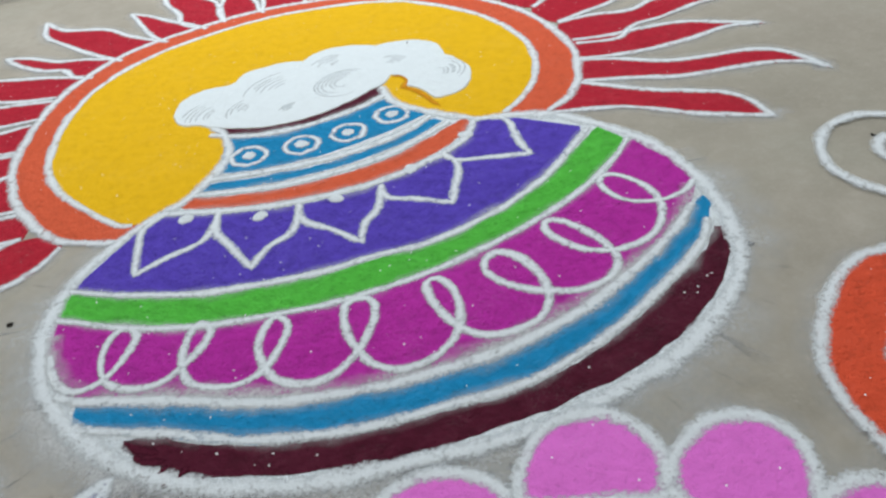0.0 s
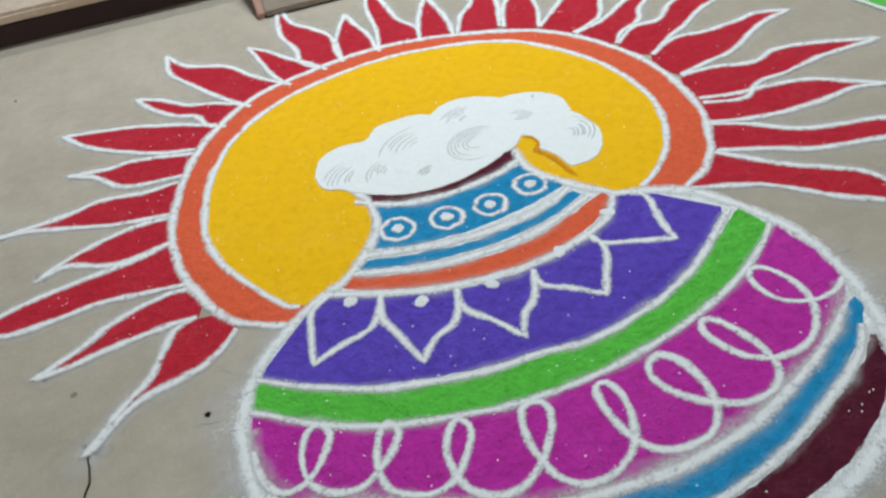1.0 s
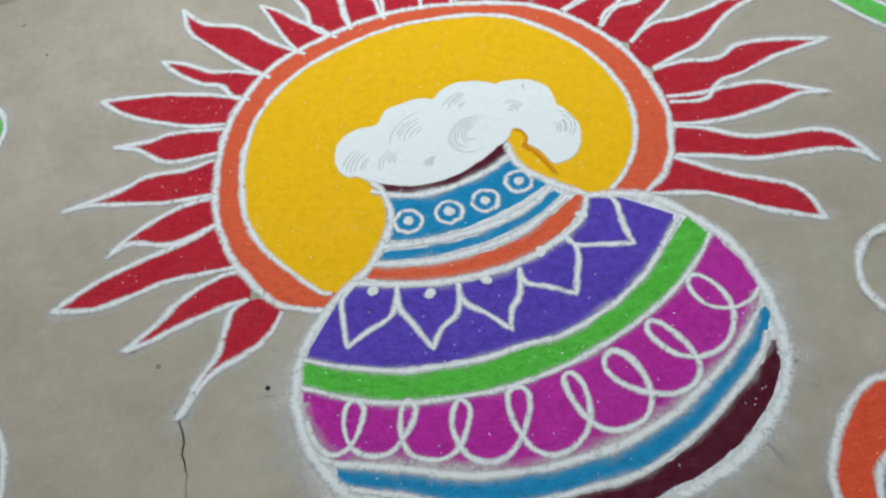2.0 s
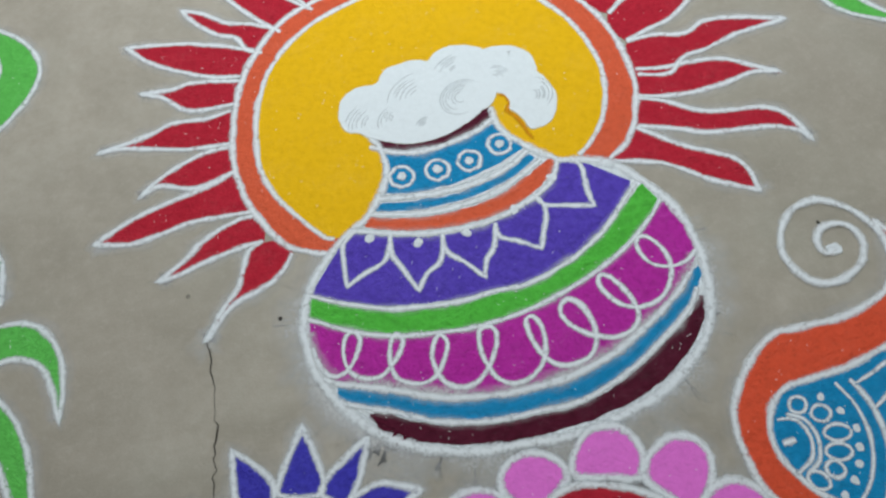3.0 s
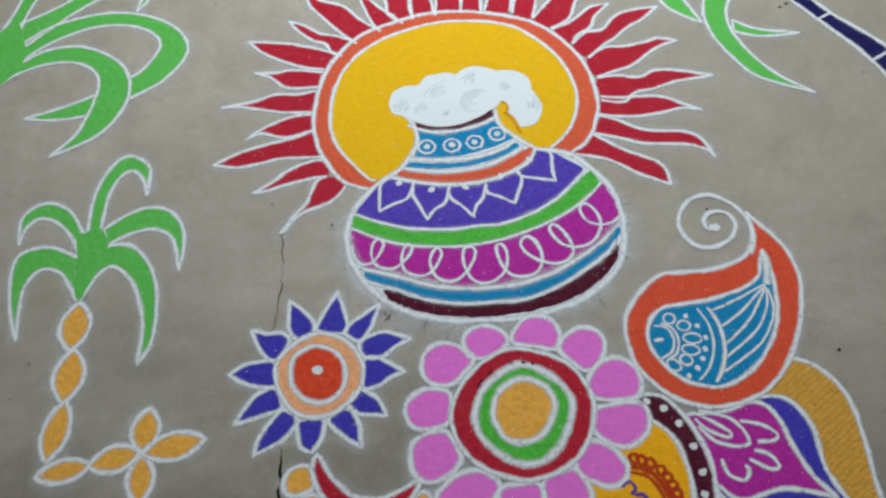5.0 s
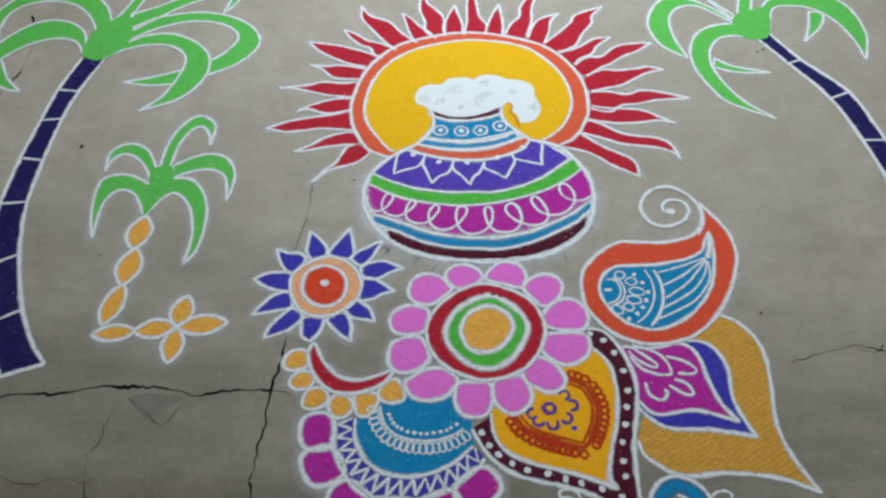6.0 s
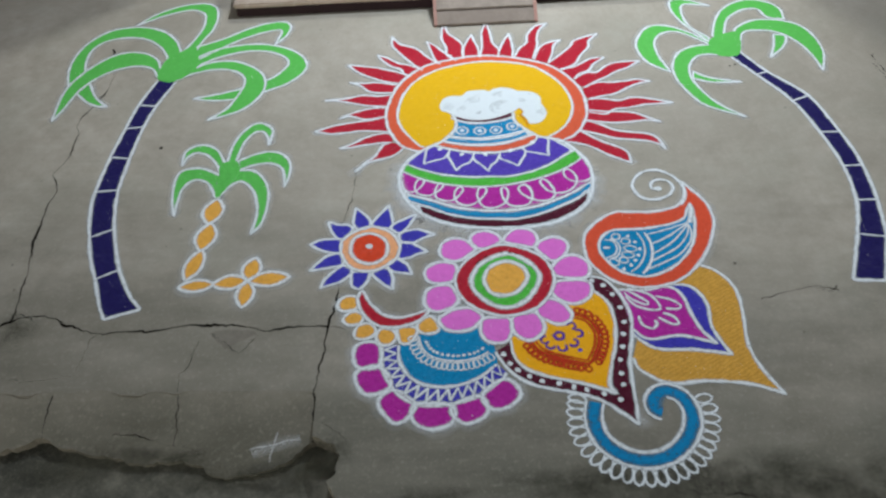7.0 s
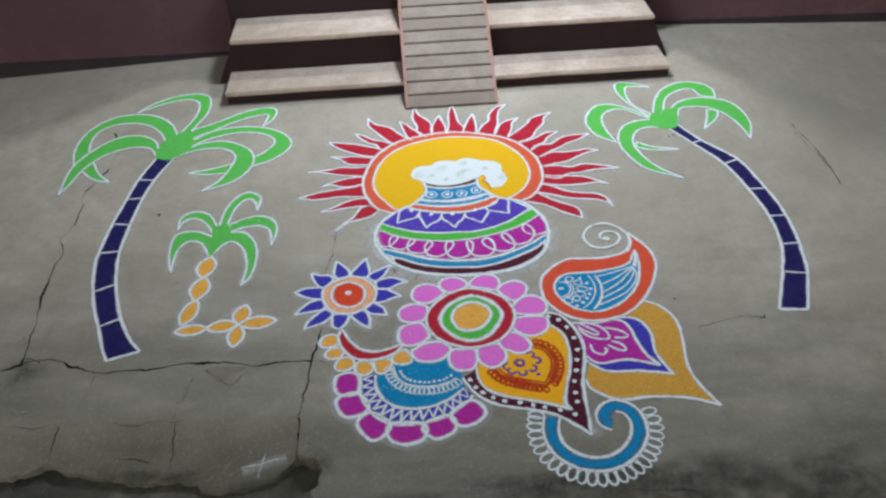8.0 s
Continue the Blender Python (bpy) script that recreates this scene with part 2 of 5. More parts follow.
def curve(points, closed=False, step=0.007):
    """A smooth curve through the points; a third value marks a sharp corner."""
    sharp = [i for i, p in enumerate(points) if len(p) > 2]
    flat = [(p[0], p[1]) for p in points]
    if closed:
        if not sharp:
            ring = run(flat[-2:] + flat + flat[:2], step)
            a = min(range(len(ring) // 3), key=lambda i: math.dist(ring[i], flat[0]))
            b = min(range(len(ring) * 2 // 3, len(ring)), key=lambda i: math.dist(ring[i], flat[0]))
            return ring[a:b]
        k = sharp[0]
        flat, points = flat[k:] + flat[:k] + [flat[k]], points[k:] + points[:k] + [points[k]]
        sharp = [i for i, p in enumerate(points) if len(p) > 2]
    cuts = sorted({0, len(flat) - 1, *sharp})
    out = []
    for a, b in zip(cuts, cuts[1:]):
        out += run(flat[a:b + 1], step)[:-1]
    return out if closed else out + [flat[-1]]


def jitter(path, amount, scale=60):
    return [(x + amount * noise.noise((x * scale, y * scale, 1.7)), y + amount * noise.noise((x * scale, y * scale, 9.1))) for x, y in path]


THIN = 0.45


def heap(path, z, base=0.0003, spread=0.0015):
    """A flat heap of powder inside a closed outline, with a sloping rim."""
    z, base = z * THIN, base * THIN
    path = jitter(jitter(path, 0.0022, 55), 0.0016, 160)
    area = sum(a[0] * b[1] - b[0] * a[1] for a, b in zip(path, path[1:] + path[:1]))
    if area < 0:
        path = path[::-1]
    bm = bmesh.new()
    n = len(path)
    top = [bm.verts.new((x, y, z)) for x, y in path]
    low = []
    for i, (x, y) in enumerate(path):
        (ax, ay), (bx, by) = path[i - 1], path[(i + 1) % n]
        tx, ty = bx - ax, by - ay
        d = math.hypot(tx, ty) or 1
        low.append(bm.verts.new((x + ty / d * spread, y - tx / d * spread, base)))
    face = bm.faces.new(top)
    face.normal_update()
    for i in range(n):
        j = (i + 1) % n
        bm.faces.new((top[i], low[i], low[j], top[j]))
    bmesh.ops.triangulate(bm, faces=[face])
    return bm


def pour(paths, width, z=0.0038, taper=0.25, closed=False, base=None):
    """Poured lines of powder: a low domed ridge along each path."""
    base = max(0.0004, z - 0.0016) if base is None else base
    z, base = z * THIN, base * THIN
    bm = bmesh.new()
    uv = bm.loops.layers.uv.new("across")
    prof = ((-1.0, 0.0), (-0.55, 0.6), (0.0, 1.0), (0.55, 0.6), (1.0, 0.0))
    for path in paths:
        path = jitter(path, width * 0.14, 45)
        n = len(path)
        if n < 2:
            continue
        rows = []
        for i, (x, y) in enumerate(path):
            if closed:
                (ax, ay), (bx, by) = path[i - 1], path[(i + 1) % n]
            else:
                (ax, ay), (bx, by) = path[max(0, i - 1)], path[min(n - 1, i + 1)]
            tx, ty = bx - ax, by - ay
            d = math.hypot(tx, ty) or 1
            w = width * 0.98 * (1 + 0.34 * noise.noise((x * 38, y * 38, 4.4)) + 0.22 * noise.noise((x * 130, y * 130, 8.1)))
            if not closed:
                w *= 1 - taper * max(0.0, 1 - min(i, n - 1 - i) / max(1.0, 0.12 * n))
            rows.append([bm.verts.new((x + ty / d * w * s, y - tx / d * w * s, base + (z - base) * h)) for s, h in prof])
        for i in range(n if closed else n - 1):
            r, q = rows[i], rows[(i + 1) % n]
            for k in range(4):
                f = bm.faces.new((r[k], r[k + 1], q[k + 1], q[k]))
                f.smooth = True
                for loop, v in zip(f.loops, (k, k + 1, k + 1, k)):
                    loop[uv].uv = (i * 0.01, v / 4)
    return bm


COUNT = [0]


def outlined(name, path, mat, parent, z=0.0024, width=0.012, line="outline", label="", line_mat=None, edge=None):
    """A filled shape with its white poured outline under it as a part."""
    COUNT[0] += 1
    z += 0.00005 * (COUNT[0] % 11)
    f = part(name, heap(path, z), mat, parent, label)
    part(line, pour([edge or path], width, max(0.0036, z + 0.0013), closed=edge is None), line_mat or WHITE, f)
    if edge is None and line_mat is None:
        part("dust", pour([path], width * 2.5, 0.0011 + 0.00004 * (COUNT[0] % 11), closed=True, base=0.0005), FILM, f)
    return f


def ring(cx, cy, r, wobble=0.015, n=72, squash=1.0):
    return [(cx + r * math.cos(a) * (1 + wobble * noise.noise((math.cos(a) * 2, math.sin(a) * 2, cx * 9 + r * 31))), cy + squash * r * math.sin(a) * (1 + wobble * noise.noise((math.cos(a) * 2, math.sin(a) * 2, cx * 9 + r * 31))))
            for a in (2 * math.pi * k / n for k in range(n))]


def lens_shape(a, b, half, blunt=1.0, n=14):
    """A petal from a to b."""
    dx, dy = b[0] - a[0], b[1] - a[1]
    d = math.hypot(dx, dy)
    ux, uy = dx / d, dy / d
    side = []
    for k in range(n + 1):
        t = k / n
        w = half * math.sin(math.pi * t) ** blunt
        side.append((t * d, w))
    pts = [(a[0] + ux * s - uy * w, a[1] + uy * s + ux * w) for s, w in side]
    return pts + [(a[0] + ux * s + uy * w, a[1] + uy * s - ux * w) for s, w in side[-2:0:-1]]


def grown(path, amount):
    """The closed outline, pushed outwards."""
    area = sum(a[0] * b[1] - b[0] * a[1] for a, b in zip(path, path[1:] + path[:1]))
    s = amount if area > 0 else -amount
    out = []
    for i, (x, y) in enumerate(path):
        (ax, ay), (bx, by) = path[i - 1], path[(i + 1) % len(path)]
        d = math.dist((ax, ay), (bx, by)) or 1
        out.append((x + (by - ay) / d * s, y - (bx - ax) / d * s))
    return out


def band(upper, lower):
    return grown(curve(upper) + curve(lower)[::-1], 0.0025)


def along(path, t):
    """The point at the share t of a path's length."""
    d = [0.0]
    for a, b in zip(path, path[1:]):
        d.append(d[-1] + math.dist(a, b))
    s = max(0.0, min(1.0, t)) * d[-1]
    for i in range(1, len(d)):
        if d[i] >= s:
            f = (s - d[i - 1]) / ((d[i] - d[i - 1]) or 1)
            return tuple(a + (b - a) * f for a, b in zip(path[i - 1], path[i]))
    return path[-1]


# ---- the setting ----
def slab(outline, rough, depth=0.12, sunk=None):
    """A concrete slab with the given outline; its first edges up to index rough are broken."""
    bm = bmesh.new()
    top = [bm.verts.new((x, y, sunk(x, y) if sunk else 0.0)) for x, y in outline]
    low = [bm.verts.new((x, y + (0.012 + 0.01 * noise.noise((x * 30, y * 30, 2)) if i < rough else 0), -depth)) for i, (x, y) in enumerate(outline)]
    face = bm.faces.new(top)
    face.normal_update()
    n = len(top)
    for i in range(n):
        bm.faces.new((top[i], low[i], low[(i + 1) % n], top[(i + 1) % n]))
    bmesh.ops.triangulate(bm, faces=[face])
    bmesh.ops.recalc_face_normals(bm, faces=bm.faces)
    return bm


FRONT_EDGE = [(-1.365, -1.814), (-1.323, -1.807), (-1.264, -1.796), (-1.197, -1.812), (-1.128, -1.835), (-1.063, -1.848), (-1.027, -1.870), (-0.966, -1.872), (-0.890, -1.870), (-0.840, -1.888), (-0.815, -1.906), (-0.775, -1.919), (-0.730, -1.913), (-0.693, -1.903), (-0.656, -1.891), (-0.612, -1.868), (-0.578, -1.843), (-0.550, -1.852), (-0.514, -1.870), (-0.510, -1.907), (-0.520, -1.951), (-0.526, -1.978), (-0.386, -2.120), (-0.045, -2.137), (0.322, -2.062), (0.454, -2.099), (0.894, -2.133)]
JOINT = [(-1.494, -1.450), (-1.448, -1.434), (-1.410, -1.416), (-1.338, -1.421), (-1.265, -1.459), (-1.187, -1.488), (-1.110, -1.485), (-1.030, -1.490), (-0.962, -1.476), (-0.891, -1.481), (-0.820, -1.485), (-0.766, -1.494), (-0.720, -1.511), (-0.668, -1.501), (-0.606, -1.501), (-0.557, -1.507), (-0.471, -1.508), (-0.215, -1.509), (0.134, -1.486), (0.492, -1.463), (0.742, -1.464), (0.904, -1.464), (1.057, -1.407), (1.287, -1.383)]
joint = [(-9.0, JOINT[0][1] - 0.3)] + jitter(jitter(curve(JOINT, step=0.010), 0.006, 30), 0.005, 90) + [(9.0, JOINT[-1][1] + 0.4)]
broken = [(-9.0, FRONT_EDGE[0][1] - 0.2)] + jitter(jitter(curve(FRONT_EDGE, step=0.010), 0.010, 14), 0.009, 55) + [(9.0, FRONT_EDGE[-1][1])]
pavement = tagged(part("pavement", slab(joint + [(9.0, 1.2), (-9.0, 1.2)], 0), CONCRETE), "cracked grey-brown concrete apron before the steps", "pavement", kind="structure")
SEAM = [(-1.421, -1.661), (-1.181, -1.677), (-0.943, -1.689), (-0.752, -1.700), (-0.624, -1.708), (-0.528, -1.742), (-0.433, -1.785), (-0.159, -1.859), (0.034, -1.896), (0.283, -1.935), (0.475, -1.949), (0.641, -1.910), (0.838, -1.886), (1.021, -1.891)]
seam = [(-9.0, SEAM[0][1] - 0.3)] + jitter(jitter(curve(SEAM, step=0.012), 0.02, 14), 0.005, 70) + [(9.0, SEAM[-1][1])]
pavement_front = tagged(part("pavement_front", slab(seam + joint[::-1], 0), CONCRETE), "dirty older strip of cracked concrete", "pavement", kind="structure")
CRACK_FOOT = [(-0.569, -1.833), (-0.576, -1.723)]
kb = min(range(len(broken)), key=lambda i: math.dist(broken[i], CRACK_FOOT[0]))
ks = min(range(len(seam)), key=lambda i: math.dist(seam[i], CRACK_FOOT[1]))


def sunken(x, y):
    """How far the corner west of the long crack has sunk towards the broken edge."""
    if x > CRACK_FOOT[0][0] + 0.012:
        return 0.0
    f = (x - SEAM[0][0]) / (SEAM[4][0] - SEAM[0][0])
    return -0.22 * max(0.0, SEAM[0][1] + (SEAM[4][1] - SEAM[0][1]) * f - y)


pavement_corner = tagged(part("pavement_corner", slab(broken[:kb + 1] + seam[:ks + 1][::-1], kb + 1, 0.12, sunken), CONCRETE), "sunken concrete strip with a broken edge, darker towards the front", "pavement", kind="structure")
pavement_edge = tagged(part("pavement_edge", slab(broken[kb:] + seam[ks:][::-1], len(broken) - kb), CONCRETE), "dark concrete strip with a broken edge", "pavement", kind="structure")
gm = bmesh.new()
bmesh.ops.create_grid(gm, x_segments=60, y_segments=60, size=200)
bmesh.ops.translate(gm, vec=(0, 0, -0.055), verts=gm.verts)
ground = tagged(part("ground", gm, SOIL), "dark mossy old cement below the broken edge", "ground", kind="structure")


def wall(name, x0, y0, x1, y1, h, depth, label, low, high, grow):
    """A wall wing whose face runs from (x0, y0) to (x1, y1), with a dark tapering strip along its foot."""
    w = thing(name, (x0 + x1) / 2, (y0 + y1) / 2, label, "wall", kind="structure")
    d = math.dist((x0, y0), (x1, y1))
    turn = Matrix.Translation((x0, y0, 0)) @ Matrix.Rotation(math.atan2(y1 - y0, x1 - x0), 4, "Z")
    bm = box(0, d, 0, depth, 0.0, h, 0.006)
    bmesh.ops.transform(bm, matrix=turn, verts=bm.verts)
    part("wall_body", bm, MAROON_PAINT, w)
    bm = box(0.003, d, -0.006, 0.0, 0.0, 0.035, 0.0, 12)
    for v in bm.verts:
        if v.co.z > 0.02:
            v.co.z = low + (high - low) * (v.co.x / d if grow else 1 - v.co.x / d)
    bmesh.ops.transform(bm, matrix=turn, verts=bm.verts)
    part("skirting", bm, FOOT_BLACK, w, "black strip along the wall foot, lower towards the steps")
    return w


wall("wall_west", -8.0, 0.02, -1.0, 0.71, 2.0, 0.22, "plain dark maroon painted wall beside the steps", 0.012, 0.40, False)
wall("wall_east", 1.03, 0.767, 8.0, -0.05, 2.0, 0.22, "plain dark maroon painted wall beside the steps", 0.015, 0.20, True)

for name, x0, x1 in (("pillar_west", -1.28, -1.0), ("pillar_east", 0.99, 1.27)):
    tagged(part(name, box(x0, x1, 0.78, 1.05, 0.375, 2.2, 0.008), MAROON_PAINT), "maroon painted gate pillar on the top step", "pillar", kind="structure")

STEP_X0, STEP_X1 = -1.02, 1.03


def step(y0, y1, z0, z1, x0, x1, label, flare=0.0):
    s = thing("step", (x0 + x1) / 2, (y0 + y1) / 2, label, "step", "steps before the gateway")
    bm = box(x0 + 0.006, x1 - 0.006, y0 + 0.008, y1, 0.0, z1 - 0.02, 0.003, 10)
    for v in bm.verts:
        v.co.x += math.copysign(flare * max(0.0, 1 - v.co.z / (z1 - 0.02)), v.co.x) if abs(v.co.x) > 0.9 else 0
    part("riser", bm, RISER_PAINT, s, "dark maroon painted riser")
    bm = box(x0, x1, y0, y1, z1 - 0.02, z1, 0.006, 14)
    for v in bm.verts:
        v.co.z += 0.003 * noise.noise(v.co * 4)
        v.co.y += 0.004 * noise.noise(v.co * 5) if v.co.y < y0 + 0.02 else 0
    part("tread", bm, STEP_STONE, s, "worn pale cement tread")
    return s


step(0.149, 0.372, 0, 0.062, STEP_X0 - 0.012, STEP_X1 + 0.012, "low cement step with maroon riser on the concrete")
step(0.366, 0.64, 0.05, 0.216, STEP_X0 + 0.01, STEP_X1 - 0.02, "cement step with maroon riser above a lower one", 0.095)
step(0.634, 1.60, 0.2, 0.375, STEP_X0 - 0.03, STEP_X1 + 0.04, "broad top cement step in the gateway")

# ramp for wheels over the middle of the steps
ramp = thing("ramp", 0, 0.3, "narrow grooved cement wheel ramp over the steps", "ramp")
RISE, RUN = 0.388, 0.65
bm = bmesh.new()
prof = [(0.0, 0.0), (RUN, RISE - 0.012), (0.72, RISE - 0.012), (0.72, 0.0)]
left = [bm.verts.new((-0.2, y, z)) for y, z in prof]
right = [bm.verts.new((0.2, y, z)) for y, z in prof]
bm.faces.new(left)
bm.faces.new(right[::-1])
for i in range(4):
    bm.faces.new((left[i], right[i], right[(i + 1) % 4], left[(i + 1) % 4]))
bmesh.ops.recalc_face_normals(bm, faces=bm.faces)
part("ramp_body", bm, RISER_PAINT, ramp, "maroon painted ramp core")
SLATS = 11
slope = math.atan2(RISE, RUN)
length = math.hypot(RISE, RUN)
for k in range(SLATS):
    bm = box(-0.197 + 0.002 * noise.noise((k, 0, 0)), 0.197 + 0.002 * noise.noise((k, 5, 0)), k * length / SLATS + 0.0035, (k + 1) * length / SLATS - 0.0035, -0.008, 0.010, 0.003, 6)
    for v in bm.verts:
        v.co.z += 0.002 * noise.noise((v.co.x * 9, k * 3.1, v.co.z))
    bmesh.ops.transform(bm, matrix=Matrix.Rotation(slope, 4, "X"), verts=bm.verts)
    part("slat", bm, RAMP_STONE, ramp)
for x in (-0.2035, 0.2035):
    bm = box(x - 0.007, x + 0.007, 0.004, length - 0.02, -0.006, 0.0085, 0.002, 0)
    bmesh.ops.transform(bm, matrix=Matrix.Rotation(slope, 4, "X"), verts=bm.verts)
    part("edge_stripe", bm, OXIDE, ramp, "faded red paint along the ramp's edge")

# ---- the powder drawing: the sun ----
SUN_RIM = [(-0.286, -0.783, 1), (-0.317, -0.768), (-0.354, -0.738), (-0.390, -0.658), (-0.402, -0.575), (-0.391, -0.496), (-0.366, -0.414), (-0.323, -0.340), (-0.253, -0.274), (-0.165, -0.242), (-0.073, -0.224), (0.026, -0.231), (0.147, -0.272), (0.228, -0.326), (0.287, -0.423), (0.310, -0.517), (0.305, -0.609), (0.284, -0.673), (0.245, -0.732), (0.200, -0.760, 1)]
SUN_INNER = [(-0.273, -0.757, 1), (-0.287, -0.751), (-0.316, -0.707), (-0.350, -0.640), (-0.361, -0.579), (-0.354, -0.516), (-0.338, -0.453), (-0.301, -0.381), (-0.237, -0.321), (-0.154, -0.283), (-0.040, -0.263), (0.077, -0.281), (0.162, -0.322), (0.227, -0.410), (0.256, -0.493), (0.260, -0.578), (0.236, -0.650), (0.200, -0.702), (0.155, -0.736, 1)]
sun = thing("sun_drawing", -0.05, -0.5, "red-rayed yellow sun drawn in coloured powder on concrete", "drawing")
BELLY = [(-0.157, -0.690, 1), (0.057, -0.747, 1)]
part("ring", heap(curve(SUN_RIM) + curve(BELLY)[::-1], 0.0029), ORANGE, sun, "orange powder ring")
part("disc", heap(curve(SUN_INNER) + [(0.10, -0.755), (-0.23, -0.765)], 0.0032), YELLOW, sun, "yellow powder disc")
part("ring_outline", pour([curve(SUN_RIM)], 0.0105), WHITE, sun)
part("disc_outline", pour([curve(SUN_INNER)], 0.0100), WHITE, sun)


def ray(*pts):
    """One wavy red ray with its white outline."""
    a, b = pts[0], pts[-1]
    foot = ((a[0] + b[0]) / 2 * 0.95 - 0.0025, (a[1] + b[1]) / 2 * 0.95 - 0.025)
    edge = curve(list(pts))
    body = outlined("ray", edge + [foot], RED, sun, 0.0022, 0.0082, edge=edge)
    part("dust", pour([edge], 0.020, 0.0011, base=0.0005), FILM, body)


ray((-0.389, -0.727), (-0.410, -0.736), (-0.426, -0.768), (-0.440, -0.797), (-0.468, -0.824), (-0.502, -0.868, 1), (-0.455, -0.824), (-0.415, -0.810), (-0.380, -0.799), (-0.356, -0.779), (-0.344, -0.761))
ray((-0.391, -0.674), (-0.420, -0.674), (-0.471, -0.691), (-0.509, -0.718), (-0.537, -0.733), (-0.559, -0.743, 1), (-0.521, -0.741), (-0.482, -0.733), (-0.434, -0.727), (-0.407, -0.725), (-0.384, -0.725))
ray((-0.407, -0.579), (-0.437, -0.591), (-0.501, -0.600), (-0.578, -0.615), (-0.648, -0.643, 1), (-0.596, -0.661), (-0.549, -0.660), (-0.491, -0.653), (-0.439, -0.659), (-0.391, -0.665))
ray((-0.400, -0.525), (-0.444, -0.524), (-0.502, -0.540), (-0.536, -0.557), (-0.566, -0.578, 1), (-0.531, -0.566), (-0.486, -0.586), (-0.455, -0.590), (-0.404, -0.578))
ray((-0.386, -0.450), (-0.433, -0.453), (-0.489, -0.444), (-0.542, -0.457), (-0.624, -0.464, 1), (-0.577, -0.470), (-0.496, -0.500), (-0.452, -0.512), (-0.400, -0.519))
ray((-0.361, -0.389), (-0.401, -0.376), (-0.448, -0.365), (-0.483, -0.369), (-0.536, -0.359, 1), (-0.500, -0.381), (-0.466, -0.421), (-0.434, -0.433), (-0.380, -0.437))
ray((-0.321, -0.327), (-0.434, -0.272), (-0.547, -0.242, 1), (-0.504, -0.299), (-0.418, -0.359), (-0.357, -0.380))
ray((-0.308, -0.339), (-0.334, -0.322), (-0.348, -0.288), (-0.380, -0.268), (-0.411, -0.232), (-0.435, -0.185, 1), (-0.399, -0.206), (-0.357, -0.246), (-0.311, -0.265), (-0.266, -0.298))
ray((-0.266, -0.302), (-0.311, -0.243), (-0.357, -0.166), (-0.379, -0.123), (-0.380, -0.055, 1), (-0.350, -0.111), (-0.287, -0.150), (-0.249, -0.207), (-0.201, -0.264))
ray((-0.197, -0.268), (-0.219, -0.223), (-0.229, -0.175), (-0.243, -0.105, 1), (-0.216, -0.132), (-0.186, -0.178), (-0.157, -0.214), (-0.135, -0.249))
ray((-0.135, -0.246), (-0.168, -0.207), (-0.170, -0.152), (-0.183, -0.095), (-0.183, -0.045), (-0.170, 0.042, 1), (-0.158, -0.047), (-0.128, -0.092), (-0.105, -0.143), (-0.106, -0.238))
ray((-0.106, -0.235), (-0.107, -0.177), (-0.086, -0.117), (-0.065, -0.069, 1), (-0.055, -0.126), (-0.046, -0.168), (-0.046, -0.229))
ray((-0.044, -0.236), (-0.029, -0.149), (-0.024, -0.064), (-0.000, 0.025, 1), (0.010, -0.074), (0.015, -0.138), (0.034, -0.187), (0.026, -0.234))
ray((0.026, -0.234), (0.041, -0.174), (0.064, -0.114), (0.084, -0.075, 1), (0.088, -0.143), (0.088, -0.198), (0.081, -0.244))
ray((0.088, -0.245), (0.114, -0.186), (0.145, -0.147), (0.155, -0.092), (0.194, -0.030), (0.241, -0.014, 1), (0.207, -0.060), (0.190, -0.123), (0.184, -0.178), (0.158, -0.257))
ray((0.163, -0.264), (0.186, -0.198), (0.218, -0.160), (0.280, -0.139, 1), (0.249, -0.176), (0.235, -0.236), (0.212, -0.293))
ray((0.214, -0.293), (0.261, -0.244), (0.307, -0.194), (0.328, -0.154), (0.372, -0.129), (0.430, -0.109, 1), (0.389, -0.158), (0.380, -0.199), (0.344, -0.250), (0.308, -0.313), (0.251, -0.341))
ray((0.253, -0.344), (0.301, -0.329), (0.335, -0.308), (0.378, -0.279), (0.428, -0.276, 1), (0.379, -0.318), (0.357, -0.355), (0.316, -0.377), (0.293, -0.406))
ray((0.295, -0.407), (0.339, -0.372), (0.385, -0.369), (0.429, -0.328), (0.478, -0.312), (0.555, -0.311, 1), (0.500, -0.352), (0.454, -0.374), (0.407, -0.408), (0.367, -0.430), (0.321, -0.463))
ray((0.321, -0.463), (0.373, -0.436), (0.423, -0.440), (0.475, -0.437), (0.521, -0.428), (0.565, -0.446, 1), (0.515, -0.458), (0.466, -0.485), (0.424, -0.511), (0.364, -0.525), (0.327, -0.534))
ray((0.326, -0.537), (0.376, -0.537), (0.431, -0.553), (0.476, -0.538), (0.531, -0.548), (0.616, -0.582, 1), (0.552, -0.584), (0.509, -0.586), (0.450, -0.599), (0.407, -0.602), (0.367, -0.627), (0.314, -0.612))
ray((0.295, -0.655), (0.357, -0.675), (0.437, -0.680), (0.504, -0.673), (0.548, -0.688, 1), (0.519, -0.666), (0.466, -0.628), (0.409, -0.616), (0.368, -0.613), (0.315, -0.600))
ray((0.270, -0.713), (0.332, -0.741), (0.379, -0.765), (0.469, -0.784), (0.516, -0.807), (0.530, -0.832, 1), (0.516, -0.774), (0.482, -0.746), (0.392, -0.723), (0.334, -0.680), (0.295, -0.660))
ray((0.204, -0.765), (0.282, -0.798), (0.334, -0.846), (0.403, -0.893, 1), (0.397, -0.830), (0.325, -0.774), (0.266, -0.715))

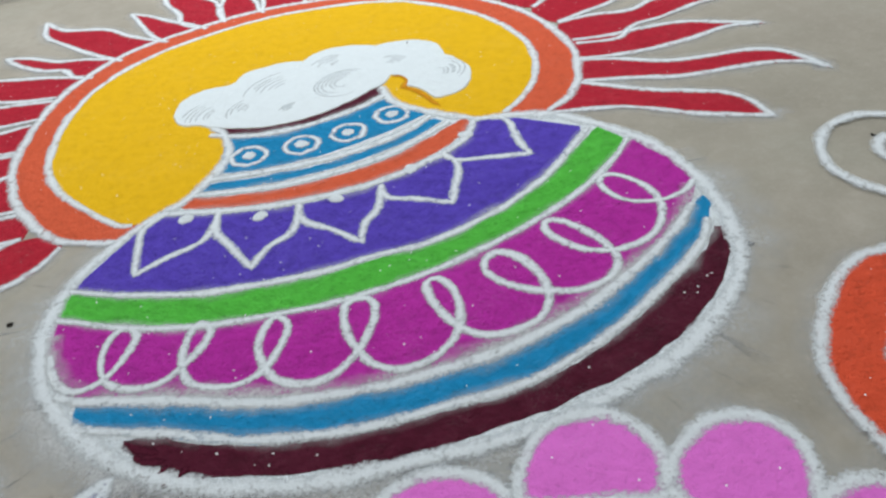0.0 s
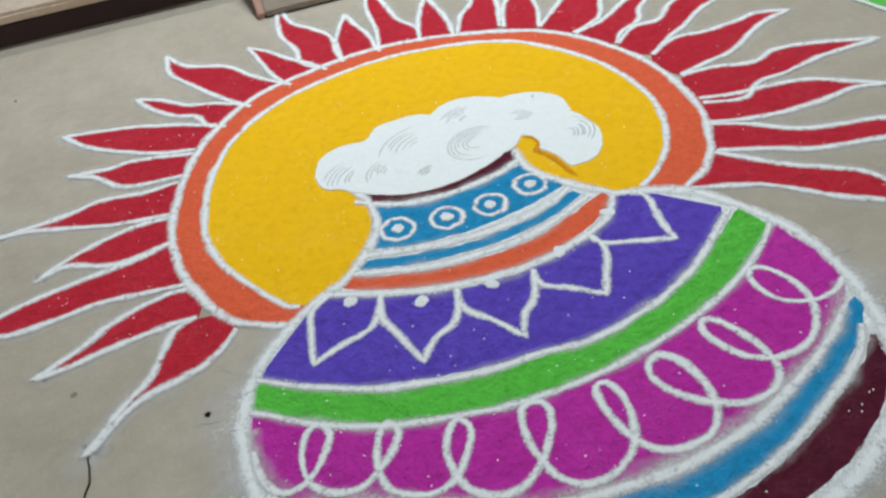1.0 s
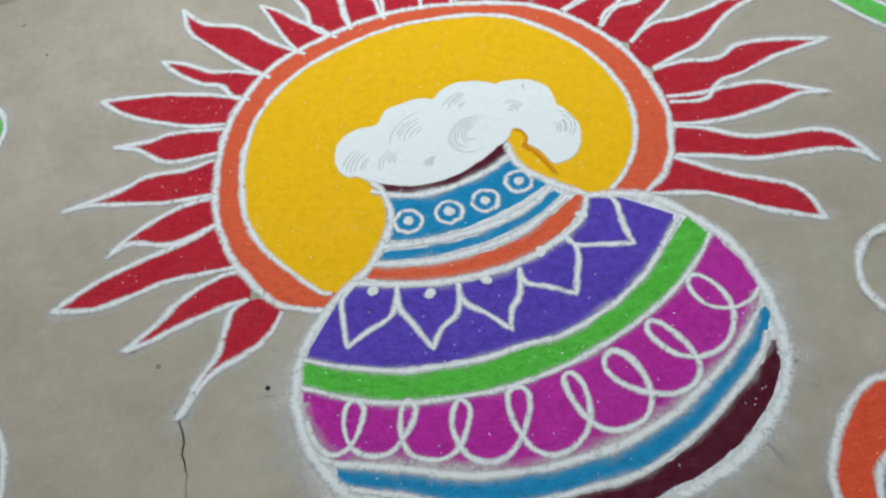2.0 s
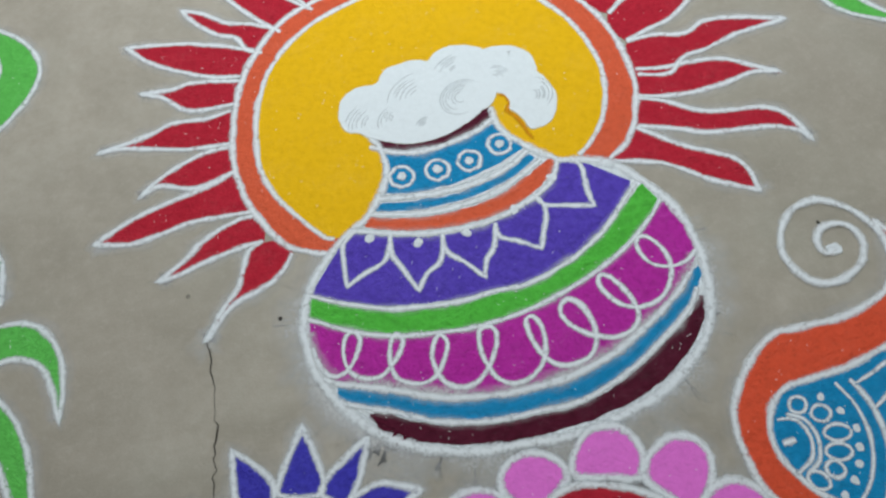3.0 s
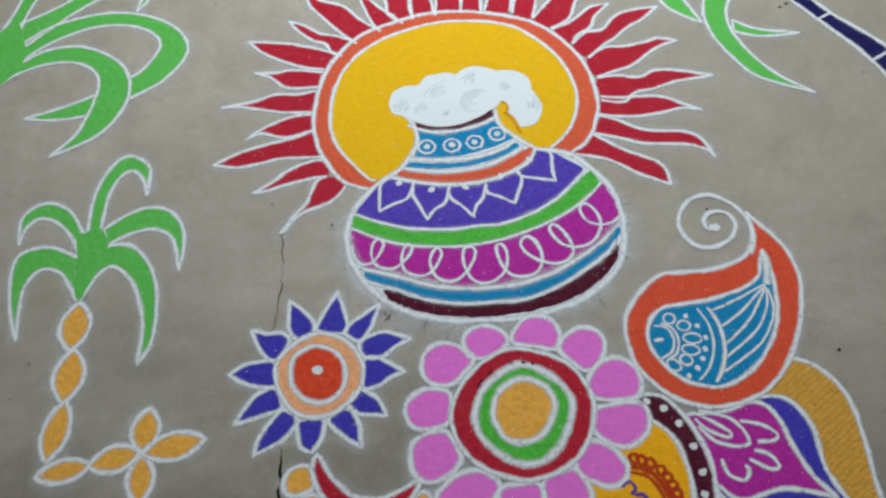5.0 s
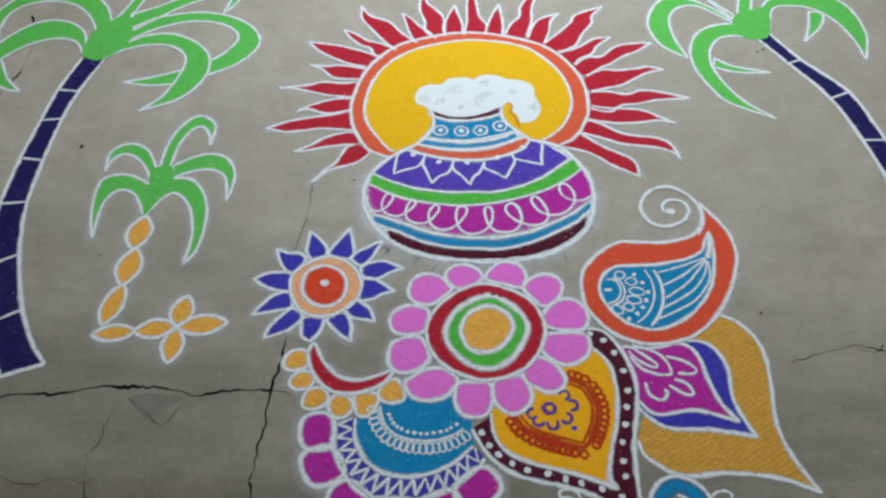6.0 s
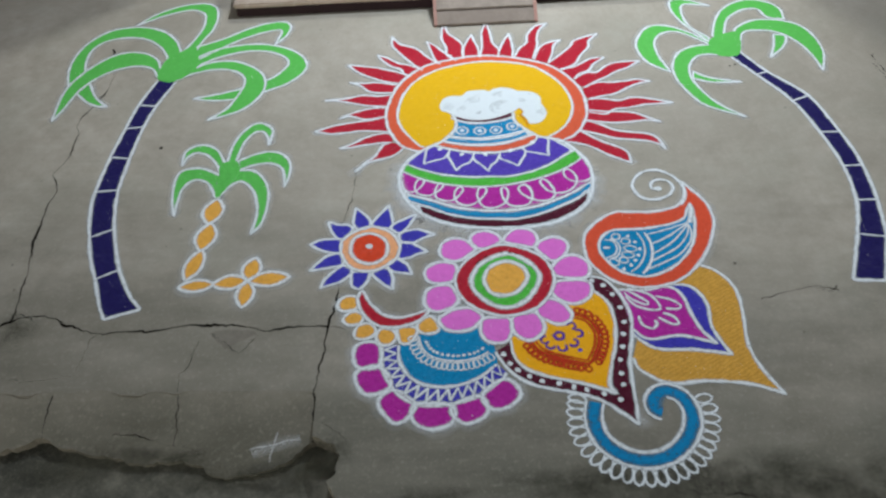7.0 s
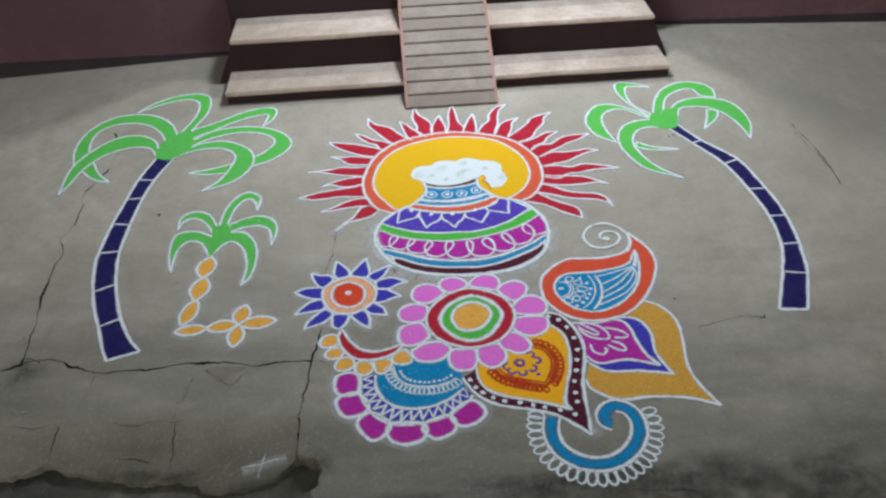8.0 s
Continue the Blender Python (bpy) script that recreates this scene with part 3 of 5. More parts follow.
# ---- the pot ----
POT = [(0.116, -0.733, 1), (0.188, -0.761), (0.224, -0.800), (0.251, -0.850), (0.265, -0.903), (0.265, -0.956), (0.255, -1.010), (0.240, -1.047), (0.223, -1.079), (0.196, -1.106), (0.154, -1.133), (0.108, -1.153), (0.055, -1.163), (0.015, -1.170), (-0.043, -1.168), (-0.117, -1.157), (-0.163, -1.149), (-0.208, -1.134), (-0.242, -1.116), (-0.274, -1.095), (-0.300, -1.069), (-0.323, -1.036), (-0.341, -1.001), (-0.354, -0.960), (-0.356, -0.919), (-0.351, -0.881), (-0.336, -0.842), (-0.311, -0.807), (-0.262, -0.763, 1)]
pot = thing("pot_drawing", -0.05, -0.9, "patterned round pot drawn in coloured powder on concrete", "drawing")
NECK_LEFT = [(-0.262, -0.763), (-0.221, -0.742), (-0.186, -0.708), (-0.161, -0.668), (-0.157, -0.619), (-0.169, -0.581)]
NECK_RIGHT = [(0.048, -0.593), (0.047, -0.637), (0.072, -0.683), (0.117, -0.731)]
part("ground_coat", heap(curve(POT) + curve(NECK_LEFT) + curve(NECK_RIGHT), 0.0036), WHITE_FILL, pot, "white powder under the bands")
def pot_band(name, mat, upper, lower):
    """One coloured band across the pot between two curves."""
    part(name, heap(band(upper, lower), 0.0041), mat, pot)


pot_band("collar", MAROON, [(-0.168, -0.582), (-0.130, -0.613), (-0.073, -0.624), (-0.008, -0.614), (0.046, -0.592)], [(-0.164, -0.600), (-0.133, -0.626), (-0.077, -0.639), (-0.004, -0.633), (0.042, -0.611)])
pot_band("neck_band", CYAN, [(-0.153, -0.630), (-0.119, -0.644), (-0.061, -0.652), (0.002, -0.643), (0.044, -0.630)], [(-0.172, -0.702), (-0.129, -0.714), (-0.062, -0.719), (0.010, -0.709), (0.072, -0.691)])
pot_band("thin_band", CYAN, [(-0.189, -0.721), (-0.126, -0.736), (-0.050, -0.743), (0.022, -0.733), (0.076, -0.709)], [(-0.197, -0.729), (-0.129, -0.748), (-0.054, -0.753), (0.018, -0.743), (0.081, -0.718)])
pot_band("lip_band", ORANGE, [(-0.211, -0.740), (-0.135, -0.766), (-0.061, -0.775), (0.010, -0.767), (0.066, -0.746), (0.105, -0.729)], [(-0.221, -0.751), (-0.175, -0.774), (-0.105, -0.794), (-0.030, -0.799), (0.032, -0.787), (0.089, -0.760), (0.110, -0.736)])
pot_band("shoulder_band", PURPLE, [(-0.256, -0.765), (-0.229, -0.762), (-0.179, -0.788), (-0.110, -0.809), (-0.036, -0.815), (0.037, -0.800), (0.085, -0.776), (0.117, -0.743), (0.161, -0.760)], [(-0.329, -0.843), (-0.293, -0.863), (-0.257, -0.882), (-0.219, -0.898), (-0.180, -0.907), (-0.141, -0.915), (-0.100, -0.921), (-0.057, -0.920), (-0.016, -0.927), (0.031, -0.919), (0.082, -0.904), (0.140, -0.875), (0.184, -0.841), (0.213, -0.812)])
pot_band("green_band", GREEN, [(-0.334, -0.848), (-0.317, -0.859), (-0.296, -0.873), (-0.260, -0.892), (-0.223, -0.909), (-0.184, -0.920), (-0.145, -0.927), (-0.104, -0.933), (-0.062, -0.933), (-0.019, -0.934), (0.026, -0.930), (0.077, -0.915), (0.134, -0.888), (0.203, -0.841), (0.228, -0.822)], [(-0.341, -0.876), (-0.325, -0.890), (-0.305, -0.906), (-0.269, -0.926), (-0.233, -0.943), (-0.195, -0.954), (-0.156, -0.960), (-0.117, -0.967), (-0.076, -0.969), (-0.033, -0.968), (0.013, -0.961), (0.061, -0.950), (0.112, -0.934), (0.170, -0.907), (0.211, -0.881), (0.240, -0.855)])
GARLAND_TOP = [(-0.344, -0.888), (-0.327, -0.898), (-0.306, -0.912), (-0.271, -0.934), (-0.235, -0.949), (-0.197, -0.960), (-0.159, -0.969), (-0.120, -0.976), (-0.079, -0.979), (-0.037, -0.979), (0.007, -0.974), (0.055, -0.962), (0.106, -0.947), (0.161, -0.925), (0.199, -0.904), (0.251, -0.862), (0.260, -0.885), (0.264, -0.912), (0.264, -0.938), (0.259, -0.956)]
GARLAND_LOW = [(-0.346, -0.902), (-0.347, -0.934), (-0.340, -0.968), (-0.325, -0.986), (-0.291, -1.004), (-0.256, -1.019), (-0.221, -1.035), (-0.187, -1.051), (-0.152, -1.065), (-0.117, -1.075), (-0.079, -1.082), (-0.040, -1.083), (0.001, -1.083), (0.045, -1.076), (0.093, -1.064), (0.146, -1.042), (0.188, -1.020), (0.229, -0.989), (0.253, -0.964)]
pot_band("garland_band", MAGENTA, GARLAND_TOP, GARLAND_LOW)
pot_band("blue_band", CYAN, [(-0.324, -1.000), (-0.294, -1.014), (-0.259, -1.030), (-0.226, -1.050), (-0.192, -1.066), (-0.157, -1.076), (-0.120, -1.084), (-0.083, -1.090), (-0.044, -1.093), (-0.004, -1.094), (0.041, -1.085), (0.088, -1.073), (0.142, -1.050), (0.189, -1.027), (0.223, -1.004), (0.249, -0.986)], [(-0.328, -1.020), (-0.300, -1.037), (-0.267, -1.055), (-0.234, -1.076), (-0.201, -1.093), (-0.167, -1.105), (-0.130, -1.111), (-0.094, -1.117), (-0.057, -1.123), (-0.017, -1.122), (0.025, -1.118), (0.071, -1.108), (0.124, -1.085), (0.183, -1.053), (0.219, -1.027), (0.250, -0.998)])
pot_band("foot_band", MAROON, [(-0.289, -1.053), (-0.269, -1.061), (-0.244, -1.078), (-0.222, -1.090), (-0.200, -1.100), (-0.155, -1.115), (-0.109, -1.125), (-0.061, -1.130), (-0.014, -1.135), (0.037, -1.129), (0.091, -1.113), (0.150, -1.086), (0.186, -1.068), (0.213, -1.052), (0.231, -1.032)], [(-0.280, -1.075), (-0.262, -1.094), (-0.240, -1.107), (-0.205, -1.123), (-0.161, -1.138), (-0.115, -1.148), (-0.068, -1.154), (-0.020, -1.155), (0.009, -1.155), (0.040, -1.151), (0.081, -1.146), (0.136, -1.127), (0.173, -1.106), (0.201, -1.084), (0.220, -1.064), (0.237, -1.036)])
def divide(width, *pts):
    """A white line between two bands."""
    part("divide", pour([curve(list(pts))], width, 0.0054), WHITE, pot)
    part("divide_dust", pour([jitter(curve(list(pts)), 0.004, 30)], width * 1.5, 0.0050, base=0.0045), FILM, pot)


divide(0.0092, (-0.173, -0.606), (-0.135, -0.631), (-0.079, -0.644), (-0.006, -0.637), (0.043, -0.619))
divide(0.0092, (-0.188, -0.710), (-0.123, -0.725), (-0.047, -0.733), (0.025, -0.723), (0.076, -0.700))
divide(0.0092, (-0.207, -0.734), (-0.132, -0.758), (-0.058, -0.765), (0.014, -0.756), (0.090, -0.724))
divide(0.0092, (-0.247, -0.752), (-0.177, -0.781), (-0.108, -0.801), (-0.033, -0.807), (0.039, -0.794), (0.092, -0.769), (0.115, -0.737))
divide(0.0072, (-0.333, -0.844), (-0.295, -0.868), (-0.258, -0.887), (-0.221, -0.904), (-0.182, -0.914), (-0.143, -0.922), (-0.102, -0.927), (-0.059, -0.926), (-0.018, -0.931), (0.028, -0.925), (0.079, -0.910), (0.137, -0.882), (0.188, -0.842), (0.220, -0.816))
divide(0.0066, (-0.344, -0.882), (-0.326, -0.894), (-0.305, -0.909), (-0.270, -0.930), (-0.234, -0.946), (-0.196, -0.957), (-0.158, -0.965), (-0.119, -0.972), (-0.078, -0.974), (-0.035, -0.973), (0.010, -0.967), (0.058, -0.957), (0.109, -0.941), (0.166, -0.916), (0.213, -0.885), (0.246, -0.857))
divide(0.01, (-0.343, -0.979), (-0.327, -0.993), (-0.292, -1.009), (-0.257, -1.025), (-0.224, -1.043), (-0.190, -1.059), (-0.155, -1.071), (-0.118, -1.080), (-0.081, -1.086), (-0.042, -1.088), (-0.002, -1.089), (0.043, -1.082), (0.090, -1.070), (0.144, -1.047), (0.191, -1.022), (0.234, -0.992))
divide(0.0078, (-0.326, -1.025), (-0.295, -1.041), (-0.268, -1.055), (-0.242, -1.071), (-0.220, -1.083), (-0.199, -1.094), (-0.154, -1.109), (-0.107, -1.119), (-0.060, -1.123), (-0.012, -1.128), (0.039, -1.121), (0.094, -1.104), (0.153, -1.076), (0.190, -1.057), (0.219, -1.035), (0.232, -1.016))
part("outline", pour([curve(POT)], 0.0135, 0.0050), WHITE, pot)
part("outline_dust", pour([jitter(curve(POT[5:]), 0.009, 20)], 0.030, 0.0014, base=0.0005), DUST, pot)
part("outline_haze", pour([jitter(curve(POT[4:]), 0.012, 12)], 0.050, 0.0019, base=0.0006), HAZE, pot)
SMEAR = [(-0.360, -0.967), (-0.346, -1.012), (-0.322, -1.057), (-0.290, -1.092), (-0.244, -1.126)]
part("outline_smear", pour([jitter(curve(SMEAR), 0.010, 25)], 0.040, 0.0022, 0.7, base=0.0008), DUST, pot)
part("neck_outline", pour([curve(NECK_LEFT)], 0.0105, 0.0052), WHITE, pot)
part("neck_outline", pour([curve(NECK_RIGHT)], 0.0105, 0.0052), WHITE, pot)
HEARTS = [
    ([(-0.241, -0.757), (-0.262, -0.773), (-0.270, -0.810), (-0.274, -0.847, 1), (-0.243, -0.834), (-0.205, -0.821), (-0.186, -0.781)], (-0.220, -0.776)),
    ([(-0.186, -0.781), (-0.193, -0.814), (-0.183, -0.847), (-0.170, -0.888, 1), (-0.149, -0.864), (-0.122, -0.849), (-0.106, -0.807)], (-0.147, -0.809)),
    ([(-0.106, -0.807), (-0.109, -0.839), (-0.088, -0.864), (-0.066, -0.899, 1), (-0.056, -0.874), (-0.035, -0.852), (-0.020, -0.814)], (-0.069, -0.816)),
    ([(-0.020, -0.814), (-0.021, -0.839), (0.004, -0.856), (0.034, -0.880, 1), (0.049, -0.852), (0.062, -0.826), (0.065, -0.806), (0.057, -0.781)], (0.017, -0.800)),
    ([(0.057, -0.781), (0.065, -0.806), (0.093, -0.818), (0.141, -0.834, 1), (0.142, -0.802), (0.149, -0.765), (0.145, -0.742)], (0.096, -0.762)),
]
for pts, dot in HEARTS:
    part("heart_line", pour([curve(pts)], 0.0072, 0.0054), WHITE, pot)
    part("dot", heap(ring(dot[0], dot[1], 0.0075, 0.3, 16), 0.006), WHITE_FILL, pot)
LOOPS_WEST = [(-0.349, -0.929), (-0.347, -0.955), (-0.337, -0.977), (-0.323, -0.984), (-0.310, -0.981), (-0.297, -0.972), (-0.285, -0.956), (-0.276, -0.938), (-0.280, -0.924), (-0.291, -0.922), (-0.301, -0.933), (-0.306, -0.950), (-0.307, -0.969), (-0.303, -0.984), (-0.292, -0.996), (-0.276, -1.003), (-0.258, -1.002), (-0.243, -0.992), (-0.227, -0.977), (-0.216, -0.960), (-0.219, -0.948), (-0.229, -0.948), (-0.238, -0.965), (-0.243, -0.985), (-0.243, -1.005), (-0.235, -1.020), (-0.219, -1.029), (-0.200, -1.032), (-0.182, -1.025), (-0.166, -1.007), (-0.154, -0.986), (-0.156, -0.972), (-0.165, -0.968), (-0.176, -0.983), (-0.182, -1.002), (-0.181, -1.023), (-0.174, -1.041), (-0.156, -1.054), (-0.137, -1.056), (-0.118, -1.047), (-0.100, -1.029), (-0.085, -1.006), (-0.080, -0.987), (-0.089, -0.978), (-0.102, -0.980), (-0.109, -0.998), (-0.111, -1.018), (-0.108, -1.036), (-0.103, -1.054), (-0.093, -1.066)]
LOOPS_MIDDLE = [(-0.093, -1.066), (-0.078, -1.074), (-0.060, -1.074), (-0.040, -1.065), (-0.024, -1.048), (-0.014, -1.023), (-0.012, -0.999), (-0.018, -0.983), (-0.029, -0.984), (-0.033, -1.001), (-0.031, -1.022), (-0.027, -1.042), (-0.019, -1.058), (-0.006, -1.070), (0.013, -1.074), (0.035, -1.071), (0.052, -1.058), (0.061, -1.037), (0.063, -1.011), (0.057, -0.988), (0.045, -0.974), (0.029, -0.978), (0.023, -0.994), (0.029, -1.013), (0.043, -1.031)]
LOOPS_EAST = [(0.059, -1.043), (0.081, -1.053), (0.102, -1.054), (0.119, -1.048), (0.132, -1.032), (0.133, -1.010), (0.125, -0.980), (0.114, -0.959), (0.102, -0.952), (0.094, -0.964), (0.099, -0.984), (0.113, -1.007), (0.134, -1.019), (0.157, -1.021), (0.177, -1.016), (0.196, -1.000), (0.209, -0.976), (0.212, -0.949), (0.203, -0.922), (0.190, -0.910), (0.178, -0.917), (0.177, -0.941), (0.188, -0.962), (0.214, -0.973), (0.239, -0.970), (0.258, -0.958)]
loops = curve(LOOPS_WEST + LOOPS_MIDDLE[1:] + LOOPS_EAST, step=0.005)
again = [(x + 0.0035 * noise.noise((k * 0.06, 1.3, 0)), y + 0.0035 * noise.noise((k * 0.06, 7.7, 0))) for k, (x, y) in enumerate(loops)]
part("garland_dust", pour([curve(GARLAND_LOW)], 0.015, 0.0050, base=0.0045), HAZE, pot)
part("garland", pour([loops, again], 0.0056, 0.0056), WHITE, pot)
for cx, cy in [(-0.138, -0.681), (-0.078, -0.687), (-0.022, -0.687), (0.036, -0.672)]:
    part("circle_outline", pour([ring(cx, cy, 0.0195, 0.12, 28)], 0.0056, 0.0054, closed=True), WHITE, pot)
    part("circle_dot", heap(ring(cx, cy, 0.0075, 0.3, 14), 0.006), WHITE_FILL, pot)

for pts in ([(-0.269, -1.075), (-0.286, -1.061), (-0.292, -1.051)], [(-0.263, -1.084), (-0.280, -1.080), (-0.286, -1.069)], [(-0.260, -1.089), (-0.274, -1.095), (-0.283, -1.090)], [(-0.249, -1.095), (-0.256, -1.103), (-0.269, -1.105)], [(-0.259, -1.072), (-0.264, -1.059), (-0.268, -1.054)]):
    part("ragged_end", pour([curve(pts)], 0.008, 0.0048, 0.9), MAROON_LINE, pot)

FOAM = [(-0.172, -0.586, 1), (-0.187, -0.571), (-0.203, -0.563), (-0.210, -0.539), (-0.204, -0.508), (-0.190, -0.489), (-0.165, -0.477), (-0.136, -0.479), (-0.126, -0.477), (-0.107, -0.456), (-0.074, -0.449), (-0.047, -0.451), (-0.027, -0.460, 1), (-0.011, -0.447), (0.019, -0.440), (0.044, -0.446), (0.067, -0.459), (0.075, -0.469, 1), (0.096, -0.467), (0.124, -0.477), (0.144, -0.494), (0.154, -0.519), (0.150, -0.546, 1), (0.160, -0.570), (0.165, -0.596), (0.156, -0.627), (0.142, -0.650), (0.122, -0.661), (0.095, -0.661, 1), (0.093, -0.641), (0.086, -0.622), (0.077, -0.609, 1), (0.083, -0.594), (0.080, -0.576), (0.067, -0.569, 1), (0.052, -0.587), (0.037, -0.593), (0.018, -0.604), (-0.016, -0.618), (-0.056, -0.626), (-0.098, -0.624), (-0.131, -0.613), (-0.155, -0.598)]
foam = thing("foam_drawing", 0.0, -0.55, "billowing white foam of powder spilling from the pot", "drawing")
part("foam_body", heap(curve(FOAM, True), 0.0065), SMOOTH_WHITE, foam)
for (cx, cy), r, a0, a1 in (((-0.152, -0.561), 0.0372, 95, 200),
        ((-0.113, -0.567), 0.0232, 95, 190),
        ((-0.062, -0.534), 0.0403, 85, 180),
        ((0.006, -0.557), 0.0263, 20, 300),
        ((0.016, -0.504), 0.0295, 70, 170),
        ((0.069, -0.539), 0.0217, -10, 90),
        ((0.120, -0.594), 0.0263, -60, 60),
        ((-0.071, -0.597), 0.0140, 60, 170)):
    for k in range(2, 8):
        rr = r * 1.5 * (k + 0.5 * random.random()) / 8
        b0 = radians(a0 + 0.18 * (a1 - a0) * random.random())
        b1 = radians(a1 - 0.45 * (a1 - a0) * random.random())
        arc = [(cx + rr * math.cos(a) * 1.12, cy + rr * math.sin(a) + 0.15 * rr * math.cos(a)) for a in np.linspace(b0, b1, 18)]
        # shading of the finger grooves, put in as greyer strokes
        part("swirl", pour([arc], 0.0018, 0.0068, 0.9, base=0.0066), GROOVE_SHADE_LINE, foam, "faint finger-drawn arc with its groove shade painted grey")
SPILL = [(0.067, -0.573), (0.080, -0.581), (0.081, -0.598), (0.071, -0.611), (0.080, -0.626), (0.087, -0.648), (0.090, -0.667), (0.095, -0.683)]
part("spill", pour([curve(SPILL)], 0.0065, 0.0056, 0.9), OCHRE_LINE, foam, "ochre powder streak beside the foam")

# ---- star-shaped flower ----
def star_flower():
    c = (-0.449, -1.216)
    f = thing("star_flower_drawing", c[0], c[1], "blue-petalled star flower with red centre in coloured powder", "flower drawing")

    def petal(*pts):
        outlined("petal", curve(list(pts), True), INDIGO, f, 0.0022, 0.0085)

    petal((-0.483, -1.137), (-0.499, -1.111), (-0.498, -1.077), (-0.493, -1.042, 1), (-0.467, -1.071), (-0.446, -1.104), (-0.454, -1.134))
    petal((-0.440, -1.124), (-0.434, -1.099), (-0.413, -1.069), (-0.390, -1.039, 1), (-0.382, -1.077), (-0.378, -1.112), (-0.387, -1.139))
    petal((-0.385, -1.139), (-0.371, -1.120), (-0.345, -1.103), (-0.303, -1.083, 1), (-0.318, -1.113), (-0.334, -1.142), (-0.358, -1.164))
    petal((-0.358, -1.168), (-0.337, -1.155), (-0.305, -1.150), (-0.273, -1.163), (-0.252, -1.177, 1), (-0.283, -1.187), (-0.315, -1.205), (-0.353, -1.199))
    petal((-0.353, -1.206), (-0.324, -1.206), (-0.302, -1.222), (-0.274, -1.246, 1), (-0.303, -1.253), (-0.330, -1.267), (-0.361, -1.265))
    petal((-0.372, -1.269), (-0.350, -1.278), (-0.335, -1.296), (-0.322, -1.332, 1), (-0.353, -1.324), (-0.378, -1.317), (-0.394, -1.292))
    petal((-0.404, -1.301), (-0.387, -1.312), (-0.378, -1.342), (-0.379, -1.384, 1), (-0.402, -1.367), (-0.423, -1.344), (-0.437, -1.319))
    petal((-0.450, -1.310), (-0.445, -1.328), (-0.453, -1.356), (-0.474, -1.380, 1), (-0.493, -1.367), (-0.498, -1.343), (-0.495, -1.312))
    petal((-0.497, -1.307), (-0.507, -1.328), (-0.532, -1.348), (-0.585, -1.366, 1), (-0.575, -1.337), (-0.555, -1.310), (-0.522, -1.283))
    petal((-0.523, -1.278), (-0.557, -1.288), (-0.582, -1.293), (-0.619, -1.297, 1), (-0.597, -1.268), (-0.572, -1.242), (-0.535, -1.236))
    petal((-0.534, -1.229), (-0.573, -1.226), (-0.601, -1.211), (-0.627, -1.191, 1), (-0.603, -1.177), (-0.572, -1.172), (-0.534, -1.179))
    petal((-0.523, -1.172), (-0.545, -1.171), (-0.565, -1.139), (-0.577, -1.097, 1), (-0.544, -1.112), (-0.516, -1.115), (-0.499, -1.136))
    outlined("ring", curve([(-0.533, -1.224), (-0.519, -1.167), (-0.451, -1.130), (-0.387, -1.155), (-0.357, -1.216), (-0.374, -1.274), (-0.430, -1.309), (-0.496, -1.297)], True), PEACH, f, 0.003, 0.0090)
    outlined("centre", grown(curve([(-0.499, -1.219), (-0.487, -1.177), (-0.451, -1.163), (-0.412, -1.183), (-0.398, -1.221), (-0.409, -1.261), (-0.448, -1.278), (-0.486, -1.255)], True), 0.005), VERMILION, f, 0.0036, 0.0105)
    part("dot", heap(ring(c[0] + 0.001, c[1] + 0.004, 0.0098, 0.3, 16), 0.0055), WHITE_FILL, f)


